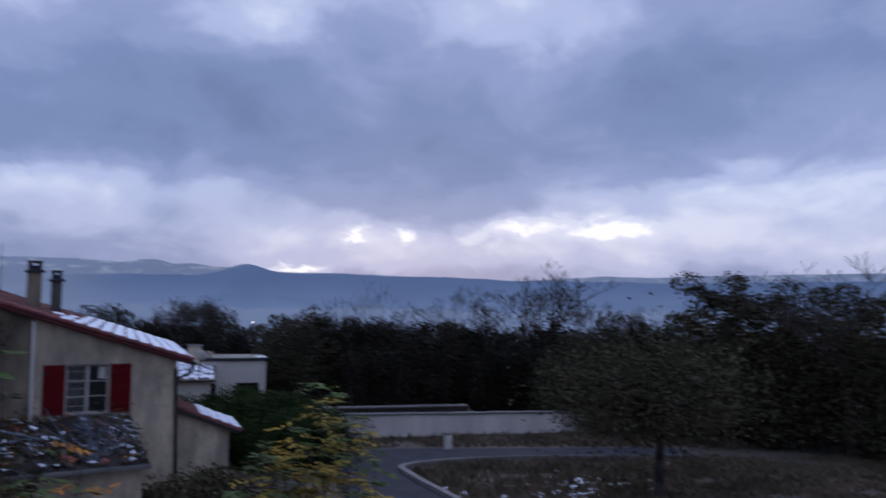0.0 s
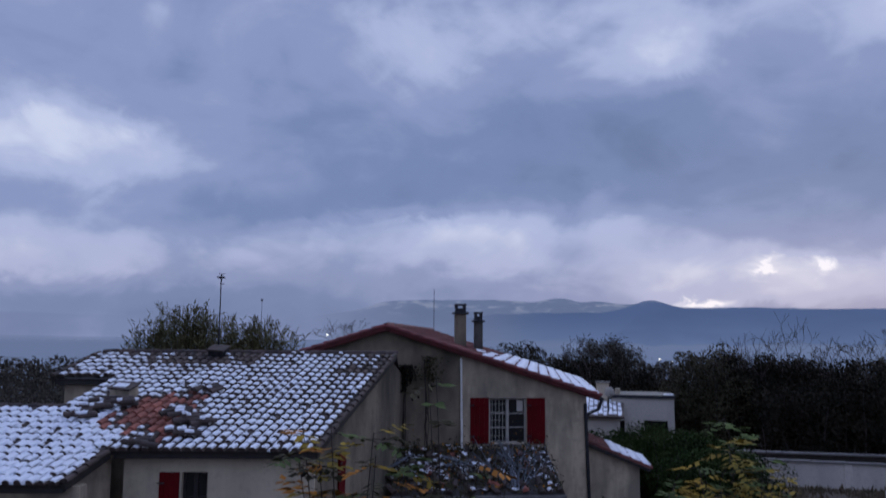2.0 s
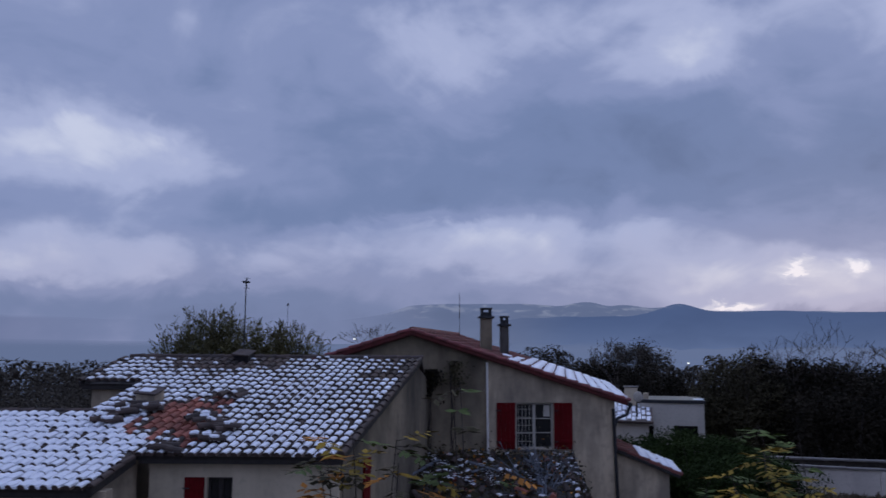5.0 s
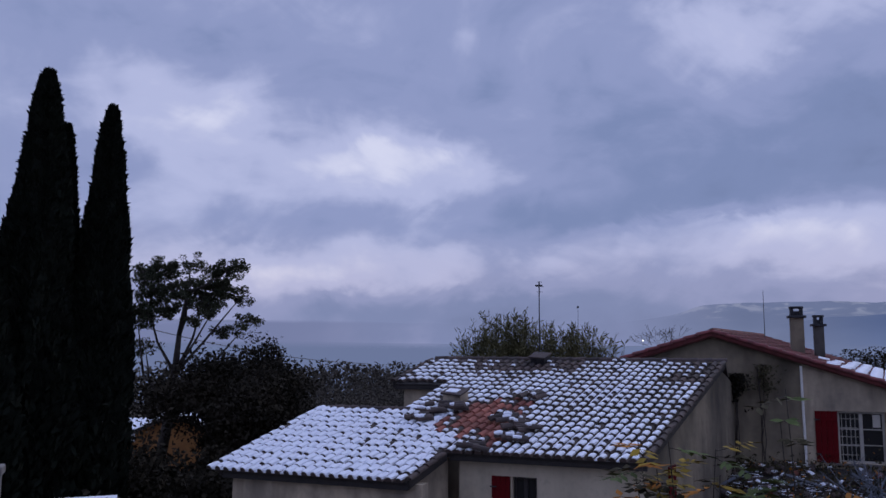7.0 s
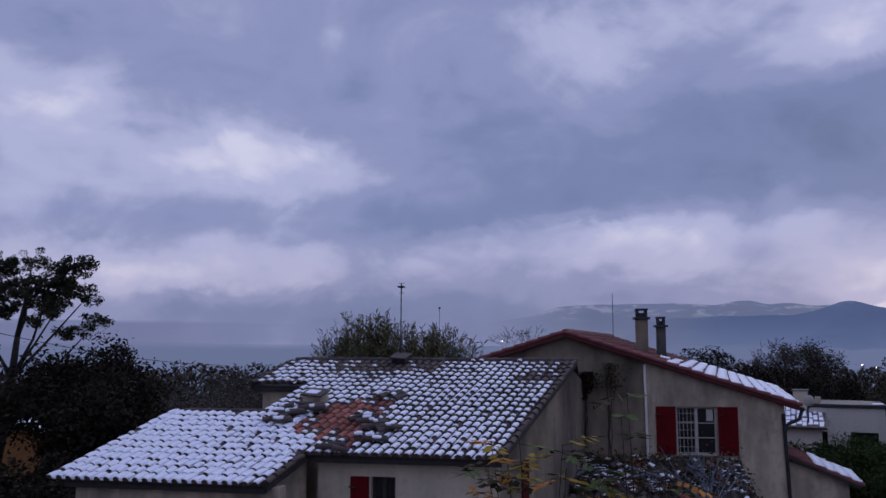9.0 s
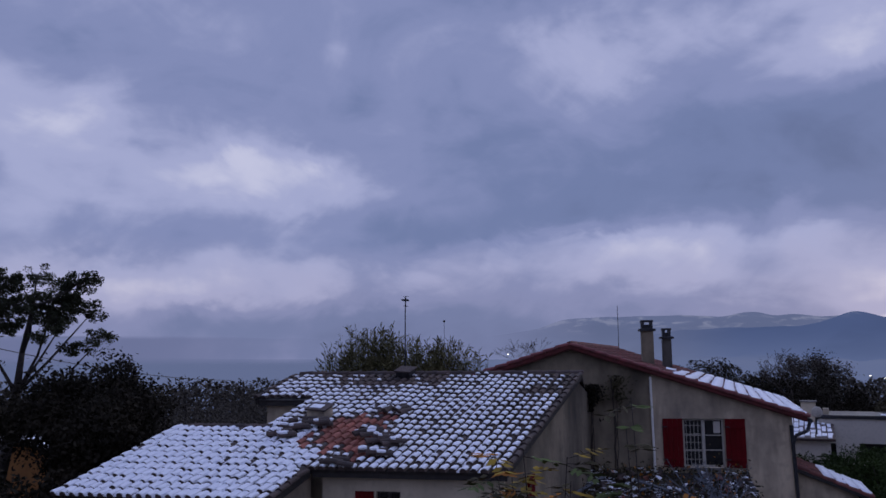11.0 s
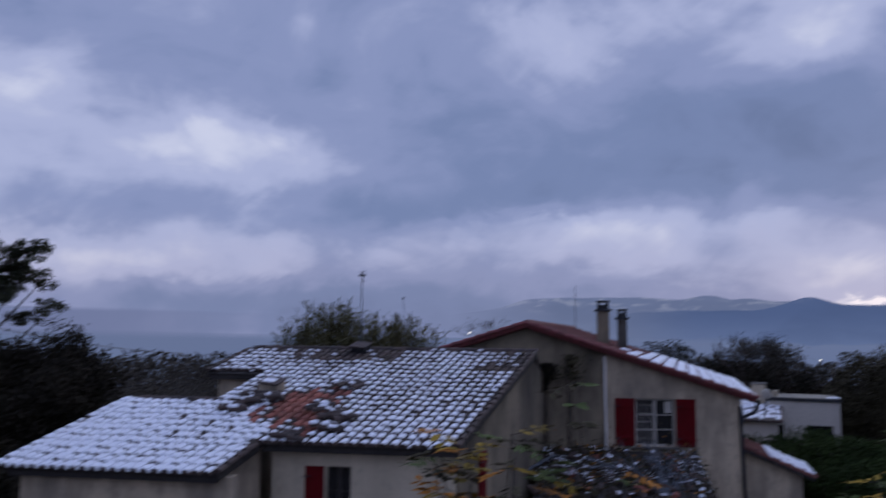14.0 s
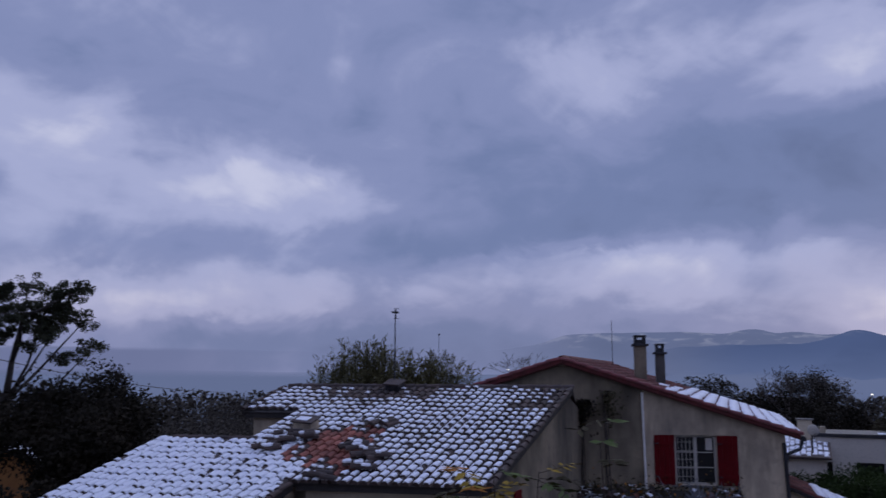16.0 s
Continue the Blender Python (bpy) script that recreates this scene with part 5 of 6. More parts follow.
def tile_stack(a, v, count, turn, snow, label, lift=0.10):
    """Loose tiles heaped on the roof."""
    r_ = random.Random(int(a * 31 + v * 77))
    th = empty("tile_heap", sited(on_roof(a, v, lift)))
    for k in range(count):
        me = r_.choice(KINDS["little"] + KINDS["half"])[0] if k >= count - snow else DARK_BARE[0][0]
        ob = new("loose_tile", me)
        ob.parent = th
        ob.matrix_basis = TILE_M @ pose(r_.uniform(-0.3, 0.3), r_.uniform(-0.15, 0.15), 0.012 + 0.035 * (k // 3), r_.uniform(-6, 6), r_.uniform(-10, 10), turn + r_.uniform(-16, 16))
    return tagged(th, label, "roof tiles", "loose tiles on the old roof")


tile_stack(-1.85, 1.95, 9, -62, 3, "loose dark clay tiles stacked on the roof, dusted with snow")
tile_stack(-1.35, 2.25, 7, -50, 1, "loose dark clay tiles stacked on the roof")
tile_stack(-1.75, 1.45, 6, -66, 3, "loose clay tiles under snow on the roof")
tile_stack(0.1, 1.7, 4, -45, 2, "loose dark clay tiles lying on the bare patch")
tile_stack(0.95, 1.15, 9, -62, 4, "loose clay tiles stacked beside the bare patch, dusted with snow")
tile_stack(0.95, 0.6, 5, -60, 3, "loose dark clay tiles at the edge of the roof")
tile_stack(0.35, 3.05, 5, -20, 1, "loose dark clay tiles above the bare patch")
tile_stack(0.25, 0.15, 4, -70, 0, "loose dark clay tiles at the eave")

# small square vents
for a, v, w, h, lab in ((-1.5, 2.95, 0.5, 0.26, "squat rendered roof vent with a snowy top"), (-0.73, 6.15, 0.42, 0.2, "low dark roof vent by the ridge")):
    th = empty("roof_vent", sited(on_roof(a, v, 0.0)))
    m = TILE_M.copy()
    boxed("body", (-w / 2, -0.2, -0.05), (w / 2, 0.2, h), RENDER_OLD if v < 4 else METAL, th, m, 0.02)
    boxed("lid", (-w / 2 - 0.04, -0.24, h), (w / 2 + 0.04, 0.24, h + 0.045), TILE, th, m, 0.01)
    if v < 4:
        boxed("snow_cap", (-w / 2 + 0.06, -0.16, h + 0.04), (w / 2 - 0.12, 0.08, h + 0.07), SNOW, th, m, 0.02)
    tagged(th, lab, "roof vent")

# red-painted shutter on the gable wall
gs = lh(g0 + SIDE * 1.5) + Vector((0, 0, 1.35))
shutter(low_house, gs, SIDE, -RU, 0.45, 1.25)

# ---- ruined lean-to below the gable window ----
lean = empty("lean_to", HO)
LZ0, LZ1, LD = 2.1, 1.25, -2.5


def lp(s, t, h=0.0):
    """A point of the lean-to roof: along the house, out from it, above the boards."""
    return HF * s + HI * (LD * t - 0.05) + Vector((0, 0, LZ0 + (LZ1 - LZ0) * t + h))


slab("roof_deck", [lp(-2.3, 1), lp(2.22, 1), lp(2.22, 0), lp(-2.3, 0)], 0.1, DARK_WOOD, lean)
wall_with_holes("wall", HF * -2.2 + HI * (LD + 0.2), HF, [(0, -0.1), (4.3, -0.1), (4.3, 1.1), (0, 1.1)], [], 0.3, HI, RENDER_OLD, lean)
wall_with_holes("wall", HF * 2.1 + HI * (LD + 0.5), HI, [(0, -0.1), (1.9, -0.1), (1.9, 1.85), (0, 1.2)], [], 0.3, -HF, RENDER_OLD, lean)
boxed("beam", (-2.35, LD - 0.1, LZ1 - 0.12), (2.25, LD + 0.02, LZ1 - 0.01), KERB, lean, Matrix((HF, HI, HZ)).transposed().to_4x4(), 0.015, "grey weathered beam")
r_ = random.Random(4)
LT = Matrix((HF, (lp(0, 0) - lp(0, 1)).normalized(), HF.cross((lp(0, 0) - lp(0, 1)).normalized()).normalized())).transposed().to_4x4()
for i in range(20):
    for j in range(8):
        if r_.random() < 0.4:
            continue
        me = r_.choice(KINDS[r_.choice(["little", "half", "little", "little", "bare"])])[0] if r_.random() > 0.65 else DARK_BARE[0][0]
        ob = new("loose_tile", me)
        ob.parent = lean
        ob.matrix_basis = Matrix.Translation(lp(-2.2 + i * 0.225 + r_.uniform(-0.05, 0.05), (j + 1) / 8 + r_.uniform(-0.03, 0.02), 0.02 + r_.uniform(0, 0.05))) @ LT @ pose(0, 0, 0, r_.uniform(-14, 14), r_.uniform(-25, 25), r_.uniform(-1, 1) * (50 if i < 15 else 12))
tagged(lean, "ruined lean-to roof with slipped tiles and scraps of snow", "shed")


def board(s, t0, t1, lift, turn, i):
    th = empty("board", Vector(HO) + lp(s, t0, lift))
    ln = (lp(s, t0) - lp(s, t1)).length
    boxed("plank", (-0.05, -ln, 0), (0.05, 0, 0.03), SLATE, th, LT @ pose(0, 0, 0, 0, 0, turn), 0.006)
    return tagged(th, "weathered grey board lying on the broken roof", "board", "boards on the lean-to")


r4 = np.random.default_rng(44)
wv, wf = [], []
for _ in range(760):
    s_, t_ = r4.uniform(-2.2, 2.2), r4.uniform(0.0, 1.0)
    if noise.noise((s_ * 1.3, t_ * 3, 8.0)) < -0.05:
        continue
    k = len(wv)
    long_ = r4.uniform(1.0, 3.2)
    c_ = np.array(lp(s_, t_, 0.09 + r4.uniform(0, 0.06)))
    for i in range(6):
        q_ = 2 * math.pi * i / 6
        rr = r4.uniform(0.015, 0.04)
        wv.append(tuple(c_ + np.array([math.cos(q_) * rr * long_, math.sin(q_) * rr, r4.uniform(-0.012, 0.02)])))
    wf.append(tuple(range(k, k + 6)))
tagged(from_lists("snow_scraps", wv, wf, SNOW, lean, "scraps of snow"), kind="stuff")
weeds = empty("weeds", HO + lp(0, 0.5))
pts = np.array([lp(r4.uniform(-2.3, 2.2), r4.uniform(0, 1.0), 0.05 + r4.exponential(0.10)) - lp(0, 0.5) for _ in range(5200)])
pts = pts[[noise.noise((p[0] * 1.1, p[1] * 1.1, 5.0)) > r4.uniform(-0.5, 0.3) for p in pts]]
lv, lf = leaves(r4, pts, 0.05)
half_ = len(lf) * 4 // 5
tagged(from_lists("dead_leaves", lv.tolist(), lf[:half_].tolist(), LEAF_BROWN, weeds), kind="stuff")
tagged(from_lists("yellow_leaves", lv.tolist(), lf[half_ + half_ // 7:].tolist(), LEAF_ORANGE, weeds), kind="stuff")
tagged(weeds, "straggling brown weeds over the broken roof", "weeds")
for i in range(4):
    board(-1.7 + 0.8 * i, 0.3 + 0.07 * (i % 3), 0.75, 0.2 + 0.03 * (i % 2), (-40, 55, -65, 30)[i], i)
dead = empty("dead_bush", HO + lp(0.95, 1.0, -0.1))
for k in range(30):
    a_ = lp(0.95 + r_.uniform(-0.12, 0.12), 1.0, -0.1) - lp(0.95, 1.0, -0.1)
    tip = lp(0.95 + r_.gauss(0, 0.62), r_.uniform(0.0, 0.55), r_.uniform(0.12, 0.5)) - lp(0.95, 1.0, -0.1)
    mid = (a_ + tip) / 2 + Vector((r_.uniform(-0.12, 0.12), r_.uniform(-0.1, 0.1), r_.uniform(0.05, 0.25)))
    wv, wf = [], []
    tube(wv, wf, a_, mid, 0.022, 0.015, 5), tube(wv, wf, mid, tip, 0.015, 0.007, 5)
    for _q in range(2):
        e_ = mid + (tip - mid) * r_.uniform(0.2, 0.8)
        tube(wv, wf, e_, e_ + Vector((r_.uniform(-0.3, 0.3), r_.uniform(-0.2, 0.2), r_.uniform(0.05, 0.3))), 0.009, 0.005, 4)
    from_lists("branch", wv, wf, SLATE, dead)
tagged(dead, "fan of bare grey branches over the broken roof", "bush")

ivy = empty("ivy", HO + hp(-2.3, -0.12, 0))
pts = []
for _ in range(3000):
    z = 3.3 * r4.uniform(0, 1) ** 1.3
    w = 0.07 + 0.10 * noise.noise((z * 1.4, 2.0, 0)) + 0.30 * max(0.0, 2.0 - z) / 2.0
    pts.append(HF * float(r4.normal() * w) + HI * float(-abs(r4.normal()) * 0.10) + HZ * z)
lv, lf = leaves(r4, np.array(pts), 0.05)
tagged(from_lists("foliage", lv.tolist(), lf.tolist(), LEAF_WOOD, ivy), kind="stuff")
wv, wf = [], []
tube(wv, wf, (0, 0, -0.1), (0.05, 0, 3.2), 0.03, 0.012, 6)
from_lists("stem", wv, wf, BARK, ivy)
tagged(ivy, "dark ivy climbing where the two houses meet", "ivy")



def vine(s, z0, z1, spread, n, seed, leafm, label, droop=0.0):
    """Leaves clinging to the gable wall round a few stems."""
    r = np.random.default_rng(seed)
    th = empty("vine", HO + hp(s, -0.1, 0))
    sv_, sf_ = [], []
    pts_ = []
    for _ in range(5):
        x = r.normal() * spread * 0.5
        p = np.array(HF * float(x * 0.3))
        for t in np.linspace(0.15, 1, 7):
            q = np.array(HF * float(x * t + 0.05 * r.normal()) + HI * float(-0.04 * r.uniform(0.5, 2))) + np.array([0, 0, z1 * t])
            tube(sv_, sf_, p, q, 0.012, 0.010, 4)
            p = q
    while len(pts_) < n:
        x, z = r.normal() * spread, r.uniform(z0, z1)
        if noise.noise((x * 2.2, z * 1.8, seed * 1.7)) > r.uniform(-0.25, 0.35):
            pts_.append(HF * float(x) + HI * float(-abs(r.normal()) * 0.12) + HZ * float(z - droop * x * x))
    from_lists("stem", sv_, sf_, TWIG, th)
    a_, b_ = leaves(r, np.array(pts_), 0.055)
    tagged(from_lists("foliage", a_.tolist(), b_.tolist(), leafm, th), kind="stuff")
    return tagged(th, label, "vine", "vines on the gable wall")


vine(-1.88, 3.5, 4.5, 0.12, 800, 71, LEAF_WOOD, "dark ivy hanging where the two roofs meet")
vine(-1.2, 3.7, 4.75, 0.18, 260, 72, LEAF_BROWN, "straggling brown-green vine on the stained wall")

# power line in the trees
cable = empty("power_cable", polar(-37, 40))
cv, cf = [], []
c0, c1 = np.array(polar(-37.0, 40, 7.4)), np.array(polar(-15.0, 62, 3.9))
cpts = [c0 + (c1 - c0) * t - np.array([0, 0, 2.6 * t * (1 - t)]) - np.array(cable.location) for t in np.linspace(0, 1, 25)]
for k in range(24):
    tube(cv, cf, cpts[k], cpts[k + 1], 0.022, 0.022, 5)
from_lists("wire", cv, cf, METAL, cable)
tagged(cable, "thin black power cable sagging between the trees", "cable")

# ---- annex at the corner of the gable house ----
annex = empty("annex", HO + HF * 3.9)
wall_with_holes("wall", HI * 0.3, HF, [(-0.4, -0.1), (1.22, -0.1), (1.22, 1.5), (-0.4, 2.12)], [], 0.25, HI, RENDER_OLD, annex)
wall_with_holes("wall", HF * 1.22 + HI * 0.31, HD, [(0, -0.1), (2.4, -0.1), (2.4, 1.5), (0, 1.5)], [], 0.25, -HF, RENDER_OLD, annex)
ra = [HF * -0.4 + HI * 0.1 + HZ * 2.24, HF * 1.5 + HI * 0.1 + HZ * 1.46, HF * 1.5 + HI * 0.1 + HD * 2.6 + HZ * 1.46, HF * -0.4 + HI * 0.1 + HD * 2.6 + HZ * 2.24]
slab("roof_deck", ra, 0.08, DARK_WOOD, annex)
dn = (ra[1] - ra[0]).normalized()
an = dn.cross(HD).normalized()
an = an if an.z > 0 else -an
sv, sf, tv, tf = [], [], [], []
for c in range(11):
    for k in range(6):
        o = ra[0] + HD * (0.1 + c * 0.24) + dn * (k * 0.345)
        arc_strip(tv, tf, o + an * 0.02, o + dn * 0.37 + an * 0.05, HD, an, 0.085, seg=5)
        if c > 0 and k * 0.345 > 0.42 + 0.16 * noise.noise((c * 0.9, 4.0, 0)) and r4.random() > 0.05:
            e0, e1 = r4.uniform(0.0, 0.05), r4.uniform(0.27, 0.36)
            arc_strip(sv, sf, o + dn * e0 + an * 0.04, o + dn * e1 + an * 0.07, HD, an, r4.uniform(0.095, 0.108), seg=5)
            arc_strip(sv, sf, o + HD * 0.12 + dn * 0.01 + an * 0.03, o + HD * 0.12 + dn * 0.31 + an * 0.05, HD, an, 0.06, seg=4)
tagged(from_lists("roof_tiles", tv, tf, TILE_ROOF, annex), kind="stuff")
tagged(from_lists("snow_cover", sv, sf, SNOW, annex, "white snow on the tiles", smooth=True), kind="stuff")
tagged(annex, "small rendered annex with a snow-covered sloping roof", "shed")

# ---- pale flat-roofed house beyond the hedge ----
fx, fy, _ = polar(26.55, 39)
flat_house = empty("flat_roofed_house", (fx, fy, 0))
FM = pose(0, 0, 0, 0, 0, -24)
wall_with_holes("wall", FM @ Vector((-1.55, 0, 0)), FM.to_3x3() @ Vector((1, 0, 0)), [(0, -0.2), (2.85, -0.2), (2.85, 2.62), (0, 2.72)], [(1.5, 0.9, 2.55, 1.62), (0.35, 0.9, 0.6, 1.6)], 0.25, FM.to_3x3() @ Vector((0, 1, 0)), RENDER_WHITE, flat_house)
boxed("wall", (1.05, 0.02, -0.2), (1.3, 3.0, 2.6), RENDER_WHITE, flat_house, FM, 0.01)
boxed("wall", (-1.55, 2.8, -0.2), (1.04, 3.0, 2.6), RENDER_WHITE, flat_house, FM, 0.01)
boxed("parapet", (-1.6, -0.06, 2.63), (1.36, 3.05, 2.78), METAL, flat_house, FM, 0.01, "dark roof edge")
boxed("pane", (-0.05, 0.16, 0.9), (1.0, 0.18, 1.62), GLASS, flat_house, FM, 0)
boxed("pane", (-1.2, 0.16, 0.9), (-0.95, 0.18, 1.6), GLASS, flat_house, FM, 0)
boxed("roof_snow", (0.85, 0.0, 2.78), (1.3, 0.6, 2.83), SNOW, flat_house, FM, 0.02)
tagged(flat_house, "pale flat-roofed modern house beyond the hedge", "house")
ox_, oy_, _ = polar(23.6, 37)
out_house = empty("outbuilding", (ox_, oy_, 0))
boxed("wall", (-1.3, 0, -0.2), (0.8, 2.5, 1.9), RENDER_WHITE, out_house, FM, 0.01)
slab("roof", [FM @ Vector(p) for p in ((-1.5, -0.2, 1.95), (1.0, -0.2, 1.95), (1.0, 2.8, 2.6), (-1.5, 2.8, 2.6))], 0.1, TILE, out_house)
orng = random.Random(21)
for k in range(11):
    x = -1.42 + 0.215 * k
    y = -0.1 + orng.uniform(0, 0.25)
    while y < 2.5:
        y1 = min(2.66, y + orng.uniform(0.35, 0.9))
        z0, z1 = 2.0 + (y + 0.12) * 0.22, 2.0 + (y1 + 0.12) * 0.22
        slab("roof_snow", [FM @ Vector(p) for p in ((x, y, z0), (x + orng.uniform(0.13, 0.2), y, z0), (x + orng.uniform(0.13, 0.2), y1, z1), (x, y1, z1))], 0.035, SNOW, out_house)
        y = y1 + orng.uniform(0.1, 0.3)
boxed("chimney_block", (-0.25, 2.2, 2.0), (0.35, 2.7, 3.3), RENDER_PALE, out_house, FM, 0.02)
boxed("chimney_cap", (-0.3, 2.15, 3.3), (0.40, 2.75, 3.36), KERB, out_house, FM, 0.02)
boxed("chimney_block", (0.62, 2.3, 2.0), (0.86, 2.6, 3.05), RENDER_PALE, out_house, FM, 0.02)
tagged(out_house, "small pale outbuilding with snow on its roof", "house")
sd = empty("satellite_dish", FM @ Vector((0, 0, 0)) + Vector((ox_ + 0.42, oy_ + 0.1, 0.5)))
v, f = [], []
for ring in range(5):
    for i in range(16):
        t = 2 * math.pi * i / 16
        rr = 0.23 * ring / 4
        v.append((rr * math.cos(t), -0.02 + 0.35 * rr * rr - 0.05, 2.5 + rr * math.sin(t)))
for ring in range(4):
    for i in range(16):
        j = (i + 1) % 16
        f.append((ring * 16 + i, ring * 16 + j, ring * 16 + 16 + j, ring * 16 + 16 + i))
dish = from_lists("dish", v, f, WHITE_PAINT, sd, smooth=True)
sol = dish.modifiers.new("thick", "SOLIDIFY")
sol.thickness = 0.02
v, f = [], []
tube(v, f, (0, 0.06, -0.6), (0, 0.06, 2.5), 0.03, 0.03, 6), tube(v, f, (0, 0, 2.25), (0, -0.35, 2.4), 0.012, 0.012, 5)
from_lists("arm", v, f, METAL, sd)
tagged(sd, "round white satellite dish on a thin pole", "satellite dish")

# ---- ochre house behind the pine ----
gx, gy, gz = polar(-28.0, 40)
och = empty("ochre_house", (gx, gy, gz))
OM = pose(0, 0, 0, 0, 0, 25)
OCHRE = mat("ochre_render", (0.32, 0.145, 0.045), (0.25, 0.11, 0.036), 1.0, 0.9, 0.2, 8.0)
ht = 2.0 - gz
wall_with_holes("wall", OM @ Vector((-1.6, 0, 0)), OM.to_3x3() @ Vector((1, 0, 0)), [(0, -0.3), (3.2, -0.3), (3.2, ht - 0.75), (1.6, ht - 0.08), (0, ht - 0.75)], [], 0.3, OM.to_3x3() @ Vector((0, 1, 0)), OCHRE, och)
for sgn in (-1, 1):
    q = [(0, -0.2, ht), (sgn * 2.0, -0.2, ht - 0.85), (sgn * 2.0, 4.5, ht - 0.85), (0, 4.5, ht)]
    slab("roof", [OM @ Vector(p) for p in (q if sgn < 0 else q[::-1])], -0.08 if sgn < 0 else -0.08, TILE, och)
    q = [(sgn * 0.05, -0.1, ht + 0.1), (sgn * 1.95, -0.1, ht - 0.73), (sgn * 1.95, 4.4, ht - 0.73), (sgn * 0.05, 4.4, ht + 0.1)]
    slab("roof_snow", [OM @ Vector(p) for p in (q if sgn < 0 else q[::-1])], -0.03, SNOW, och, "snow on the roof")
boxed("wall", (-4.4, 2.0, -0.3), (-1.5, 4.2, ht - 1.3), OCHRE, och, OM, 0.01)
slab("roof_snow", [OM @ Vector(p) for p in ((-4.6, 1.6, ht - 1.3), (-1.4, 1.6, ht - 1.3), (-1.4, 4.4, ht - 0.45), (-4.6, 4.4, ht - 0.45))], 0.06, SNOW, och)
tagged(och, "ochre rendered house with snow on its gabled roof", "house")

# ---- reeds behind the ridge ----


def reeds(name, centre, width, depth, height, n, seed, label):
    rng_ = np.random.default_rng(seed)
    th = empty(name, centre)
    v, f = [], []
    lc, ld = [], []
    for _ in range(n):
        x, y = rng_.normal() * width / 4.2, rng_.normal() * depth / 4
        h = height * rng_.uniform(0.78, 1.0) * max(0.5, 1 - 0.3 * (2 * x / width) ** 2)
        tip = np.array([x + rng_.normal() * 0.3, y + rng_.normal() * 0.3, h])
        tube(v, f, (x, y, -0.1), tip, 0.018, 0.006, 4)
        for _k in range(34):
            t = rng_.uniform(0.3, 1.0)
            lc.append(np.array([x, y, 0]) * (1 - t) + tip * t)
            a = rng_.uniform(0, 2 * math.pi)
            ld.append((math.cos(a) * 0.7, math.sin(a) * 0.7, rng_.uniform(0.1, 1.2)))
    lc, ld = np.array(lc), np.array(ld)
    ld /= np.linalg.norm(ld, axis=1, keepdims=True)
    e = np.cross(ld, rng_.normal(size=ld.shape))
    e /= np.linalg.norm(e, axis=1, keepdims=True)
    s = rng_.uniform(0.15, 0.34, (len(lc), 1))
    lv = np.stack([lc, lc + ld * s * 0.5 + e * 0.022, lc + ld * s, lc + ld * s * 0.5 - e * 0.022], 1).reshape(-1, 3)
    tagged(from_lists("cane", v, f, REED, th), kind="stuff")
    tagged(from_lists("foliage", lv.tolist(), np.arange(len(lv)).reshape(-1, 4).tolist(), REED, th), kind="stuff")
    return tagged(th, label, "reeds")


reeds("reed_clump", polar(-5.0, 31.5), 5.4, 2.0, 6.6, 480, 5, "tall olive-brown clump of giant reeds behind the roof")
reeds("reed_clump", polar(-0.4, 31.0), 4.4, 1.8, 6.1, 340, 6, "shorter olive-brown clump of giant reeds behind the roof")

